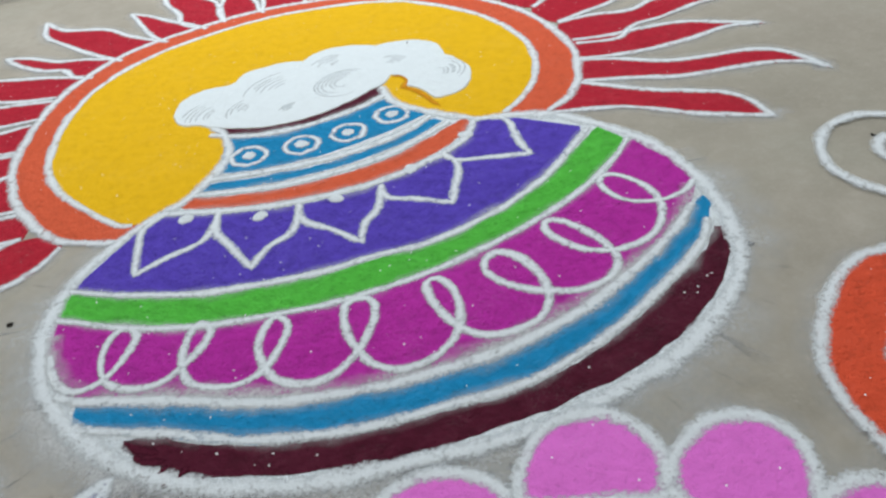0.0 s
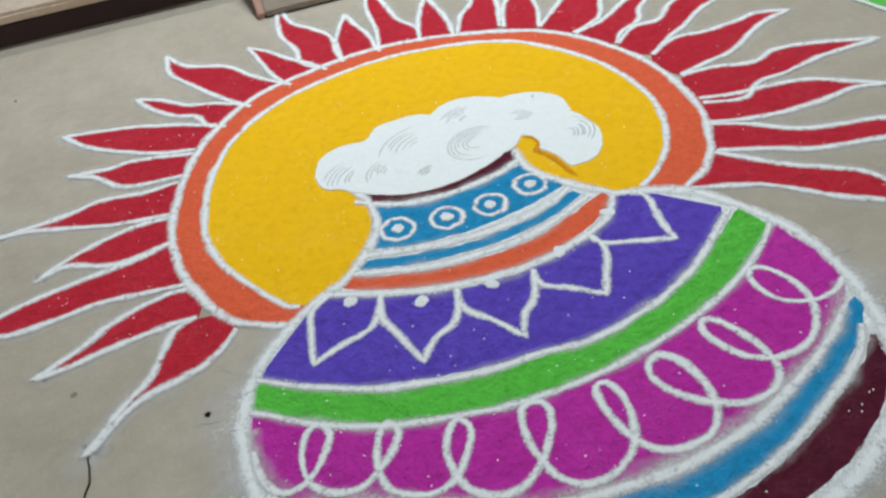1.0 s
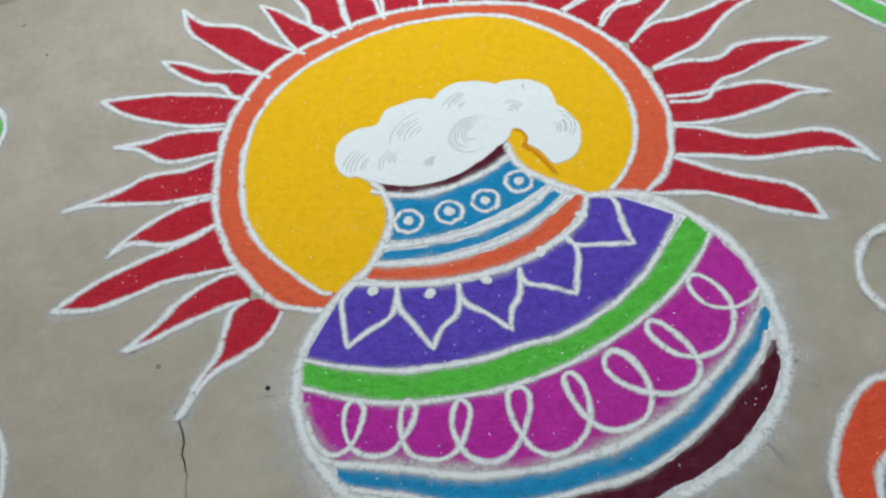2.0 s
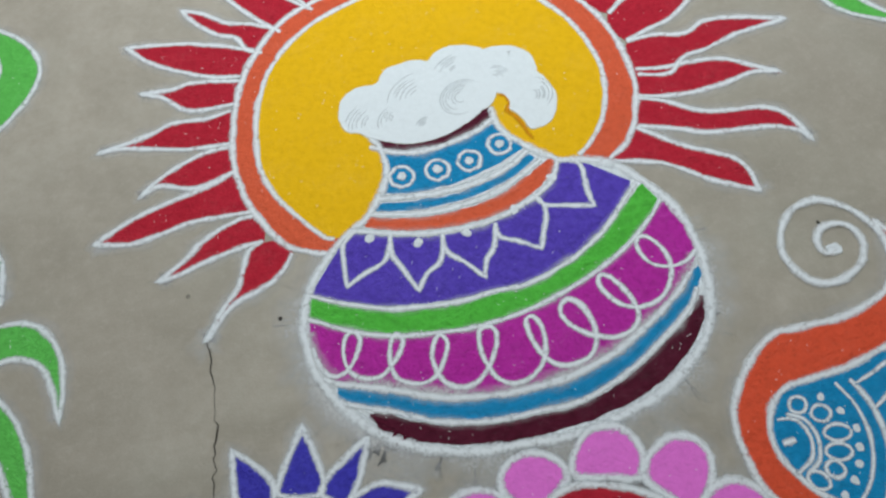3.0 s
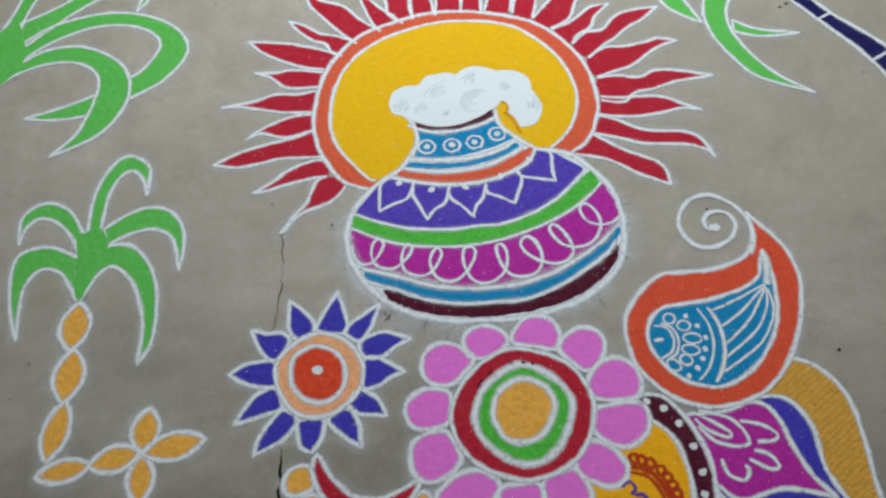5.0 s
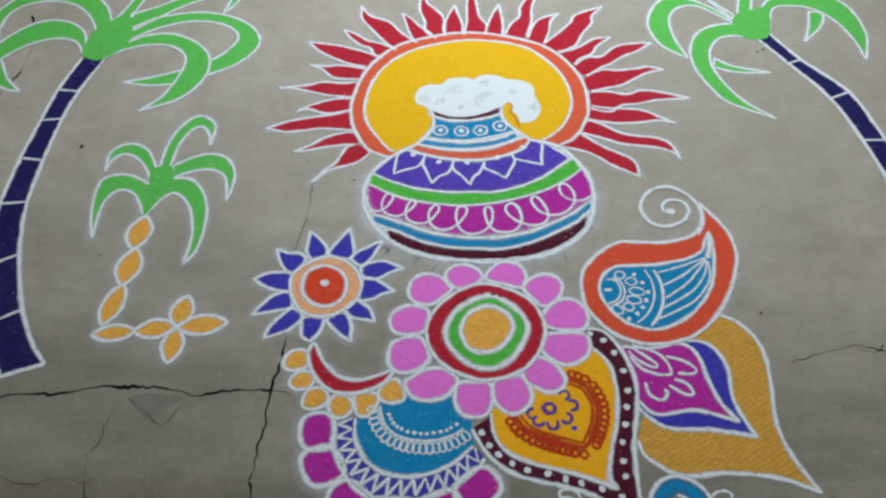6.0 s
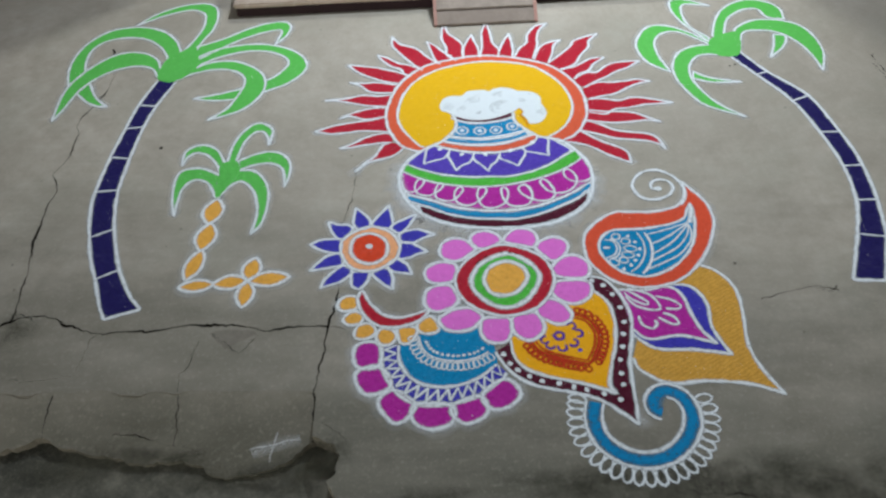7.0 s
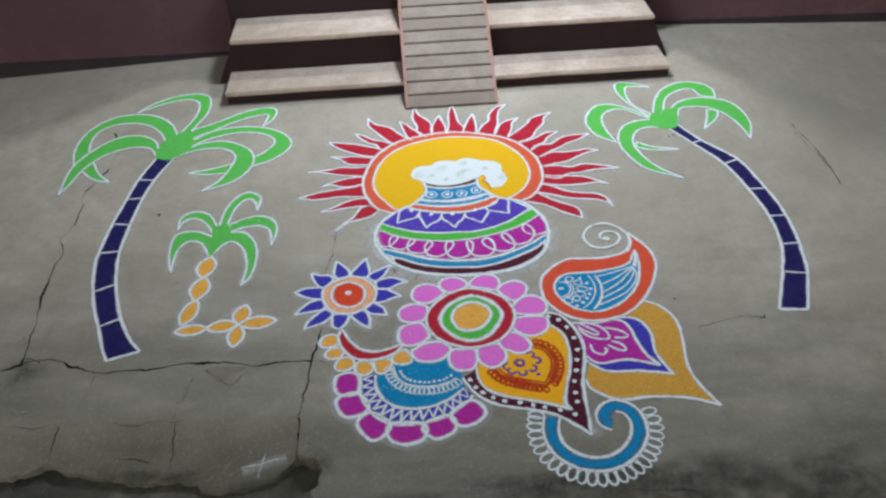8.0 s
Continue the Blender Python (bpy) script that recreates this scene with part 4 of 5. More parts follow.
def pink_flower():
    c = (-0.058, -1.364)
    f = thing("pink_flower_drawing", c[0], c[1], "pink round-petalled flower with red, green and amber rings in powder", "flower drawing")

    def petal(*pts):
        outlined("petal", grown(curve(list(pts), True), 0.0050), PINK, f, 0.0042, 0.0100)

    def powder_ring(name, mat, z, width, *pts):
        outlined(name, grown(curve(list(pts), True), width * 0.45), mat, f, z, width)

    petal((-0.141, -1.200), (-0.124, -1.182), (-0.094, -1.179), (-0.070, -1.193), (-0.059, -1.217), (-0.084, -1.234), (-0.120, -1.241), (-0.139, -1.226))
    petal((-0.043, -1.218), (-0.025, -1.189), (0.003, -1.174), (0.032, -1.181), (0.048, -1.205), (0.046, -1.230), (0.033, -1.247), (0.005, -1.236), (-0.023, -1.228))
    petal((0.048, -1.253), (0.068, -1.229), (0.098, -1.218), (0.125, -1.227), (0.135, -1.256), (0.118, -1.288), (0.089, -1.304), (0.068, -1.285))
    petal((0.092, -1.325), (0.119, -1.300), (0.154, -1.297), (0.182, -1.323), (0.180, -1.362), (0.156, -1.377), (0.097, -1.367), (0.084, -1.346))
    petal((0.076, -1.396), (0.154, -1.392), (0.177, -1.412), (0.165, -1.448), (0.123, -1.469), (0.086, -1.450), (0.070, -1.424))
    petal((0.021, -1.486), (0.036, -1.471), (0.054, -1.454), (0.077, -1.462), (0.097, -1.483), (0.106, -1.511), (0.094, -1.531), (0.068, -1.536), (0.044, -1.522), (0.026, -1.507))
    petal((-0.047, -1.512), (-0.024, -1.504), (0.008, -1.500), (0.021, -1.520), (0.027, -1.547), (0.013, -1.573), (-0.015, -1.585), (-0.040, -1.569), (-0.052, -1.542))
    petal((-0.129, -1.512), (-0.106, -1.511), (-0.066, -1.515), (-0.062, -1.547), (-0.074, -1.581), (-0.099, -1.589), (-0.125, -1.581), (-0.136, -1.557), (-0.135, -1.533))
    petal((-0.248, -1.506), (-0.232, -1.490), (-0.208, -1.475), (-0.172, -1.472), (-0.150, -1.483), (-0.137, -1.499), (-0.147, -1.520), (-0.168, -1.537), (-0.201, -1.543), (-0.231, -1.535))
    petal((-0.285, -1.428), (-0.277, -1.400), (-0.250, -1.386), (-0.220, -1.386), (-0.207, -1.405), (-0.199, -1.438), (-0.212, -1.456), (-0.242, -1.470), (-0.269, -1.467), (-0.283, -1.451))
    petal((-0.282, -1.333), (-0.271, -1.309), (-0.246, -1.296), (-0.215, -1.300), (-0.197, -1.311), (-0.203, -1.345), (-0.213, -1.365), (-0.243, -1.369), (-0.272, -1.361))
    petal((-0.235, -1.244), (-0.223, -1.215), (-0.194, -1.202), (-0.165, -1.212), (-0.144, -1.231), (-0.137, -1.244), (-0.156, -1.264), (-0.183, -1.284), (-0.214, -1.282), (-0.232, -1.266))
    powder_ring("outer_ring", RED, 0.0064, 0.0085, (-0.196, -1.366), (-0.164, -1.297), (-0.109, -1.255), (-0.044, -1.240), (0.049, -1.289), (0.078, -1.379), (0.027, -1.470), (-0.073, -1.500), (-0.168, -1.449))
    powder_ring("middle_ring", GREEN, 0.007, 0.0125, (-0.148, -1.370), (-0.119, -1.314), (-0.044, -1.278), (0.019, -1.324), (0.034, -1.376), (-0.010, -1.448), (-0.072, -1.469), (-0.130, -1.426))
    powder_ring("centre", AMBER, 0.0076, 0.0115, (-0.112, -1.365), (-0.093, -1.326), (-0.048, -1.308), (-0.007, -1.332), (0.000, -1.370), (-0.027, -1.412), (-0.068, -1.427), (-0.102, -1.409))
    for k in range(11):
        a = 1.05 + 1.5 * random.random()
        part("speck", heap(ring(c[0] + 0.097 * math.cos(a), c[1] + 0.097 * math.sin(a), 0.0028, 0.4, 8), 0.0088), CRACK, f)


# ---- paisley ----
def paisley():
    f = thing("paisley_drawing", 0.4, -1.2, "orange paisley with blue filling and white spiral in powder", "drawing")
    outlined("body", curve([(0.542, -0.999, 1), (0.556, -1.029), (0.579, -1.071), (0.594, -1.121), (0.592, -1.183), (0.572, -1.238), (0.545, -1.291), (0.505, -1.347), (0.454, -1.394), (0.401, -1.420), (0.336, -1.429), (0.284, -1.419), (0.241, -1.393), (0.212, -1.359), (0.189, -1.313), (0.186, -1.260), (0.197, -1.211), (0.227, -1.171), (0.268, -1.139), (0.306, -1.121), (0.355, -1.124), (0.403, -1.128), (0.454, -1.123), (0.498, -1.108), (0.527, -1.077), (0.538, -1.040)], True), CORAL, f, 0.0050, 0.0092)
    outlined("filling", curve([(0.541, -1.099, 1), (0.540, -1.150), (0.528, -1.207), (0.509, -1.262), (0.479, -1.308), (0.440, -1.347), (0.395, -1.375), (0.346, -1.389), (0.307, -1.381), (0.275, -1.363), (0.246, -1.328), (0.230, -1.285), (0.232, -1.252), (0.248, -1.221), (0.279, -1.200), (0.318, -1.198), (0.371, -1.199), (0.415, -1.194), (0.467, -1.183), (0.507, -1.162), (0.524, -1.131)], True), CYAN, f, 0.0056, 0.0085)
    part("spiral", pour([curve([(0.511, -1.106), (0.533, -1.071), (0.538, -1.021), (0.524, -0.978), (0.496, -0.949), (0.468, -0.936), (0.429, -0.944), (0.396, -0.972), (0.382, -1.010), (0.389, -1.045), (0.408, -1.068), (0.432, -1.075), (0.464, -1.069), (0.493, -1.052), (0.507, -1.025), (0.503, -0.999), (0.486, -0.986), (0.460, -0.986), (0.440, -1.004), (0.444, -1.027), (0.462, -1.027)])], 0.0098, 0.0064, 0.1), WHITE, f)
    part("spiral_end", heap(ring(*[(0.460, -1.025)][0], 0.0125, 0.3, 16, 0.7), 0.0062), WHITE_FILL, f)
    part("tip_line", pour([curve([(0.540, -1.102), (0.536, -1.132), (0.527, -1.161), (0.516, -1.183)])], 0.0145, 0.0078), WHITE, f)
    part("bow_line", pour([curve([(0.374, -1.216), (0.382, -1.247), (0.382, -1.285), (0.373, -1.321), (0.354, -1.356), (0.335, -1.378)])], 0.0075, 0.0074), WHITE, f)
    part("bow_line", pour([curve([(0.352, -1.214), (0.362, -1.251), (0.360, -1.289), (0.346, -1.325), (0.323, -1.354), (0.303, -1.368)])], 0.0048, 0.0074), WHITE, f)
    for pts in (
            [(0.513, -1.183), (0.484, -1.193), (0.430, -1.211), (0.379, -1.224)],
            [(0.513, -1.186), (0.479, -1.209), (0.443, -1.235), (0.385, -1.264)],
            [(0.512, -1.189), (0.485, -1.221), (0.445, -1.262), (0.385, -1.301)],
            [(0.513, -1.192), (0.495, -1.238), (0.453, -1.285), (0.375, -1.329)],
            [(0.515, -1.195), (0.506, -1.250), (0.461, -1.307), (0.405, -1.339), (0.358, -1.359)]):
        part("vein", pour([curve(pts)], 0.0050, 0.0074), WHITE, f)
    for pts in (
            [(0.249, -1.237), (0.274, -1.245), (0.281, -1.272), (0.269, -1.298), (0.245, -1.310), (0.236, -1.312)],
            [(0.264, -1.233), (0.285, -1.248), (0.290, -1.276), (0.277, -1.304), (0.253, -1.315)]):
        part("eye_arc", pour([curve(pts)], 0.0048, 0.0074), WHITE, f)
    part("eye_dot", pour([curve([(0.241, -1.269), (0.260, -1.270)])], 0.010, 0.0074), WHITE, f)
    for a, b in (
            [(0.297, -1.246), (0.325, -1.248)],
            [(0.300, -1.274), (0.338, -1.282)],
            [(0.290, -1.297), (0.325, -1.307)],
            [(0.280, -1.315), (0.302, -1.328)],
            [(0.252, -1.317), (0.274, -1.339)],
            [(0.274, -1.231), (0.299, -1.222)]):
        part("scale", pour([lens_shape(a, b, 0.0115, 0.55)], 0.0044, 0.0074, closed=True), WHITE, f)
    for x, y in [(0.323, -1.226), (0.340, -1.253), (0.347, -1.280), (0.338, -1.306), (0.325, -1.325), (0.308, -1.343), (0.285, -1.355)]:
        part("dot", heap(ring(x, y, 0.0054, 0.3, 10), 0.0074), WHITE_FILL, f)


# ---- leaves below the flower ----
def dotted_leaf():
    f = thing("dotted_leaf_drawing", 0.1, -1.6, "maroon dotted leaf around an amber heart in powder", "drawing")
    outer = [(0.173, -1.376, 1), (0.220, -1.389), (0.254, -1.447), (0.269, -1.522), (0.259, -1.591), (0.239, -1.662), (0.230, -1.729), (0.226, -1.794), (0.220, -1.857, 1), (0.185, -1.823), (0.141, -1.785), (0.080, -1.760), (0.010, -1.741), (-0.039, -1.719), (-0.079, -1.679), (-0.108, -1.621, 1), (0.012, -1.541, 1)]
    outlined("border", curve(outer, True), MAROON, f, 0.0026, 0.010, edge=curve(outer[:-1]))
    inner = [(0.181, -1.428, 1), (0.214, -1.470), (0.222, -1.534), (0.212, -1.607), (0.186, -1.685), (0.171, -1.743), (0.184, -1.768, 1), (0.134, -1.745), (0.078, -1.725), (0.015, -1.705), (-0.034, -1.678), (-0.060, -1.637), (-0.064, -1.583, 1), (0.049, -1.495, 1)]
    outlined("heart", curve(inner, True), MARIGOLD, f, 0.0032, 0.009, edge=curve(inner[:-1]))
    for x, y in [(0.187, -1.392), (0.214, -1.411), (0.234, -1.446), (0.247, -1.494), (0.247, -1.544), (0.238, -1.584), (0.227, -1.626), (0.213, -1.667), (0.207, -1.709), (0.204, -1.742), (0.190, -1.786), (0.152, -1.768), (0.112, -1.753), (0.080, -1.742), (0.043, -1.729), (0.003, -1.719), (-0.028, -1.703), (-0.055, -1.682), (-0.072, -1.660), (-0.086, -1.630)]:
        part("dot", heap(ring(x, y, 0.0068, 0.3, 12), 0.0046), WHITE_FILL, f)
    lace = curve([(0.113, -1.521), (0.145, -1.537), (0.160, -1.573), (0.155, -1.613), (0.128, -1.665, 1), (0.079, -1.649), (0.033, -1.630), (0.010, -1.610), (-0.001, -1.590)])

    def beside(t, o):
        x, y = along(lace, t)
        a, b = along(lace, max(0, t - 0.015)), along(lace, min(1, t + 0.015))
        d = math.dist(a, b) or 1
        return (x - (b[1] - a[1]) / d * o, y + (b[0] - a[0]) / d * o)

    part("lace_line", pour([lace], 0.0055, 0.0052), RED_LINE, f, "red powder lace line")
    part("lace_band", pour([[beside(k / 60, 0.011) for k in range(61)]], 0.0105, 0.0050), RED_LINE, f, "red powder lace band")
    for k in range(27):
        x, y = beside((k + 0.5) / 27, 0.027)
        part("lace_scallop", pour([ring(x, y, 0.0085, 0.25, 12)], 0.0062, 0.0052, closed=True), RED_LINE, f)
    c = (0.066, -1.580)
    part("blossom_eye", pour([ring(c[0], c[1], 0.012, 0.1, 18)], 0.0085, 0.0054, closed=True), INDIGO_LINE, f, "violet powder blossom")
    for x, y in [(0.102, -1.549), (0.118, -1.575), (0.101, -1.605), (0.069, -1.618), (0.039, -1.609), (0.027, -1.591)]:
        a = math.atan2(y - c[1], x - c[0])
        part("blossom_petal", pour([[(x + 0.0115 * math.cos(t), y + 0.0115 * math.sin(t)) for t in np.linspace(a - 2.2, a + 2.2, 16)]], 0.0062, 0.0054), INDIGO_LINE, f)
    x, y = (0.115, -1.629)
    part("blossom_dot", heap(ring(x, y, 0.006, 0.3, 10), 0.005), INDIGO, f)


def gold_leaf():
    f = thing("gold_leaf_drawing", 0.4, -1.5, "layered gold, blue and magenta leaf in coloured powder", "drawing")
    gold_layer = [(0.497, -1.351, 1), (0.545, -1.382), (0.577, -1.448), (0.572, -1.536), (0.555, -1.633), (0.564, -1.711), (0.598, -1.795, 1), (0.528, -1.763), (0.428, -1.746), (0.324, -1.746), (0.261, -1.706), (0.247, -1.664, 1), (0.307, -1.521, 1)]
    outlined("gold_layer", curve(gold_layer, True), GOLD, f, 0.0018, 0.0095, label="streaked gold powder", edge=curve(gold_layer[:-1]))
    blue_layer = [(0.388, -1.420, 1), (0.457, -1.434), (0.484, -1.496), (0.477, -1.581), (0.501, -1.668, 1), (0.415, -1.648), (0.322, -1.640), (0.281, -1.611), (0.263, -1.586, 1), (0.304, -1.469, 1)]
    outlined("blue_layer", curve(blue_layer, True), INDIGO, f, 0.0026, 0.009, edge=curve(blue_layer[:-1]))
    magenta_layer = [(0.254, -1.431, 1), (0.326, -1.438), (0.393, -1.429), (0.424, -1.461), (0.433, -1.528), (0.446, -1.582), (0.474, -1.631, 1), (0.386, -1.600), (0.302, -1.607), (0.268, -1.573, 1)]
    outlined("magenta_layer", curve(magenta_layer, True), MAGENTA, f, 0.0034, 0.009, edge=curve(magenta_layer))
    strokes = [
        [(0.265, -1.428), (0.302, -1.457), (0.326, -1.483), (0.315, -1.489), (0.281, -1.465), (0.268, -1.443)], [(0.279, -1.427), (0.335, -1.455), (0.355, -1.497), (0.343, -1.511), (0.294, -1.495), (0.269, -1.458)], [(0.351, -1.462), (0.389, -1.476), (0.412, -1.499), (0.401, -1.510), (0.369, -1.507)],
        [(0.357, -1.521), (0.382, -1.534), (0.392, -1.559), (0.376, -1.562), (0.342, -1.536)], [(0.290, -1.527), (0.294, -1.558), (0.319, -1.573), (0.334, -1.554), (0.329, -1.546)]]
    for s in strokes:
        part("stroke", pour([curve(s)], 0.0068, 0.0055), WHITE, f)


# ---- blue hook with looped fringe ----
def blue_hook():
    f = thing("hook_drawing", 0.3, -1.9, "blue curled hook with white looped fringe in powder", "drawing")
    mid = [(0.125, -1.789), (0.113, -1.842), (0.126, -1.899), (0.172, -1.942), (0.234, -1.955), (0.296, -1.933), (0.341, -1.883), (0.355, -1.830), (0.341, -1.786), (0.304, -1.767), (0.272, -1.787), (0.268, -1.819), (0.285, -1.829)]
    path = curve(mid)
    part("band", pour([path], 0.029, 0.0032, 0.0), CYAN_LINE, f)

    def offset(o, a=0.0, b=1.0, n=90):
        out = []
        for k in range(n):
            t = a + (b - a) * k / (n - 1)
            x, y = along(path, t)
            (ax, ay), (bx, by) = along(path, max(0, t - 0.01)), along(path, min(1, t + 0.01))
            d = math.dist((ax, ay), (bx, by)) or 1
            out.append((x + (by - ay) / d * o, y - (bx - ax) / d * o))
        return out

    part("inner_line", pour([offset(-0.021, 0.0, 0.86)], 0.009, 0.005), WHITE, f)
    part("outer_line", pour([offset(0.021)], 0.009, 0.005), WHITE, f)
    rim = offset(0.043, 0.0, 0.74, 25)
    for k, (x, y) in enumerate(rim):
        (ax, ay), (bx, by) = rim[max(0, k - 1)], rim[min(24, k + 1)]
        d = math.dist((ax, ay), (bx, by))
        nx, ny = (by - ay) / d, -(bx - ax) / d
        part("fringe_loop", pour([lens_shape((x - nx * 0.022, y - ny * 0.022), (x + nx * 0.023, y + ny * 0.023), 0.0125, 0.5, 9)], 0.0062, 0.0040, closed=True), WHITE, f)


# ---- blue half round with borders ----
def half_round():
    f = thing("half_round_drawing", -0.3, -1.7, "blue half round with zigzag border and magenta petals in powder", "drawing")
    rim = [(-0.405, -1.580), (-0.410, -1.610), (-0.406, -1.650), (-0.390, -1.696), (-0.361, -1.740), (-0.323, -1.766), (-0.275, -1.774), (-0.223, -1.771), (-0.170, -1.758), (-0.130, -1.733), (-0.099, -1.708), (-0.085, -1.689)]
    inner = [(-0.362, -1.583), (-0.363, -1.618), (-0.354, -1.653), (-0.332, -1.688), (-0.298, -1.711), (-0.250, -1.722), (-0.201, -1.716), (-0.157, -1.699), (-0.126, -1.676), (-0.107, -1.660)]
    part("border", heap(curve(rim) + curve(inner)[::-1], 0.0012), INDIGO, f)
    part("filling", heap(curve(inner) + curve([(-0.110, -1.599, 1), (-0.144, -1.531, 1), (-0.256, -1.525, 1)]), 0.0024), CYAN, f)
    part("border_outline", pour([curve(rim)], 0.010), WHITE, f)
    part("filling_outline", pour([curve(inner)], 0.010), WHITE, f)
    a, b = curve(rim), curve(inner)
    zig = []
    for k in range(31):
        p, q = along(a, k / 30), along(b, k / 30)
        t = 0.2 if k % 2 else 0.86
        zig.append((p[0] + (q[0] - p[0]) * t, p[1] + (q[1] - p[1]) * t))
    part("zigzag", pour([[w for s, e in zip(zig, zig[1:]) for w in run([s, e], 0.008)]], 0.0062, 0.0048), WHITE, f)
    lace = curve([(-0.308, -1.556), (-0.304, -1.586), (-0.289, -1.613), (-0.262, -1.632), (-0.223, -1.643), (-0.188, -1.643), (-0.153, -1.635), (-0.126, -1.619)])
    part("lace_line", pour([lace], 0.0058, 0.0048), WHITE, f)
    for k in range(19):
        t = (k + 0.5) / 19
        x, y = along(lace, t)
        (ax, ay), (bx, by) = along(lace, t - 0.02), along(lace, t + 0.02)
        d = math.dist((ax, ay), (bx, by))
        nx, ny = (by - ay) / d, -(bx - ax) / d
        part("lace_loop", pour([lens_shape((x + nx * 0.004, y + ny * 0.004), (x + nx * 0.030, y + ny * 0.030), 0.0085, 0.6, 8)], 0.0040, 0.0046, closed=True), WHITE, f)
    for k in range(14):
        t = 0.10 + 0.88 * k / 13
        x, y = along(lace, t)
        (ax, ay), (bx, by) = along(lace, t - 0.02), along(lace, t + 0.02)
        d = math.dist((ax, ay), (bx, by)) or 1
        part("dot", heap(ring(x - (by - ay) / d * 0.017, y + (bx - ax) / d * 0.017, 0.0042, 0.3, 8), 0.0046), WHITE_FILL, f)
    petals = [
        [(-0.469, -1.581), (-0.421, -1.581), (-0.421, -1.639), (-0.467, -1.638)], [(-0.467, -1.669), (-0.416, -1.656), (-0.391, -1.707), (-0.444, -1.724)], [(-0.407, -1.759), (-0.378, -1.730), (-0.330, -1.768), (-0.350, -1.802), (-0.375, -1.810)],
        [(-0.318, -1.776), (-0.237, -1.784), (-0.239, -1.821), (-0.280, -1.834), (-0.318, -1.817)], [(-0.225, -1.786), (-0.162, -1.762), (-0.152, -1.802), (-0.199, -1.823)], [(-0.144, -1.752), (-0.090, -1.715), (-0.063, -1.753), (-0.097, -1.785), (-0.130, -1.785)]]
    for p in petals:
        outlined("petal", grown(curve(p, True), 0.008), MAGENTA, f, 0.0026, 0.0105)


def red_crescent():
    f = thing("crescent_drawing", -0.4, -1.4, "red crescent with amber petals along its edge in powder", "drawing")

    def petal(*pts):
        outlined("petal", grown(curve(list(pts), True), 0.0045), AMBER, f, 0.0028, 0.0088)

    petal((-0.528, -1.433), (-0.516, -1.411), (-0.487, -1.407), (-0.480, -1.429), (-0.483, -1.446), (-0.506, -1.452), (-0.521, -1.449))
    petal((-0.510, -1.483), (-0.492, -1.463), (-0.471, -1.467), (-0.463, -1.482), (-0.470, -1.497), (-0.493, -1.502), (-0.506, -1.495))
    petal((-0.478, -1.537), (-0.469, -1.513), (-0.443, -1.508), (-0.427, -1.528), (-0.437, -1.546), (-0.460, -1.552), (-0.474, -1.548))
    petal((-0.419, -1.550), (-0.409, -1.529), (-0.383, -1.533), (-0.373, -1.552), (-0.385, -1.573), (-0.403, -1.576), (-0.414, -1.565))
    petal((-0.361, -1.541), (-0.360, -1.527), (-0.332, -1.525), (-0.317, -1.534), (-0.321, -1.555), (-0.339, -1.575), (-0.355, -1.571))
    petal((-0.308, -1.522), (-0.295, -1.504), (-0.274, -1.494), (-0.259, -1.518), (-0.260, -1.540), (-0.283, -1.545), (-0.301, -1.539))
    shape = [(-0.464, -1.390, 1), (-0.452, -1.421), (-0.432, -1.452), (-0.405, -1.479), (-0.368, -1.492), (-0.332, -1.489), (-0.281, -1.470, 1), (-0.305, -1.497), (-0.332, -1.511), (-0.368, -1.519), (-0.409, -1.513), (-0.441, -1.490), (-0.464, -1.453), (-0.473, -1.413)]
    outlined("crescent", grown(curve(shape, True), 0.0040), RED, f, 0.0040, 0.0092)


# ---- palms ----
def leaf(parent, level, *pts):
    outlined("leaf", curve(list(pts), True), LEAF, parent, 0.0020 + 0.0020 * level, 0.0085)


def tall_palm(west, east, cuts, label):
    """The navy trunk of a palm between its two edges, with white rings at the given shares of both."""
    f = thing("palm_drawing", west[-1][0], west[-1][1], label, "palm drawing", "tall palms")
    a, b = curve(west), curve(east)
    cuts = [(0.0, 0.0), *cuts, (1.0, 1.0)]
    for (a0, b0), (a1, b1) in zip(cuts, cuts[1:]):
        seg = [along(a, a0 + (a1 - a0) * k / 8) for k in range(9)] + [along(b, b1 - (b1 - b0) * k / 8) for k in range(9)]
        part("trunk_segment", heap(seg, 0.0026), NAVY, f)
        if a0 > 0:
            part("trunk_ring", pour([run([along(a, a0), along(b, b0)], 0.008)], 0.007, 0.0046), WHITE, f)
    part("trunk_outline", pour([a], 0.0110, 0.0046), WHITE, f)
    part("trunk_outline", pour([b], 0.0110, 0.0046), WHITE, f)
    part("trunk_foot", pour([run([a[-1], b[-1]], 0.008)], 0.0110, 0.0046), WHITE, f)
    return f


palm = tall_palm(
    [(-1.269, -0.283), (-1.307, -0.434), (-1.323, -0.567), (-1.338, -0.731), (-1.344, -0.902), (-1.333, -1.007), (-1.308, -1.113), (-1.278, -1.208), (-1.245, -1.288), (-1.209, -1.384), (-1.182, -1.440)],
    [(-1.197, -0.298), (-1.240, -0.446), (-1.259, -0.568), (-1.269, -0.737), (-1.269, -0.902), (-1.257, -0.995), (-1.238, -1.084), (-1.213, -1.169), (-1.182, -1.254), (-1.132, -1.351), (-1.087, -1.411)],
    ((0.131, 0.133), (0.247, 0.239), (0.378, 0.389), (0.525, 0.524), (0.705, 0.683), (0.86, 0.841)),
    "tall palm with thick ringed navy trunk and green powder leaves")
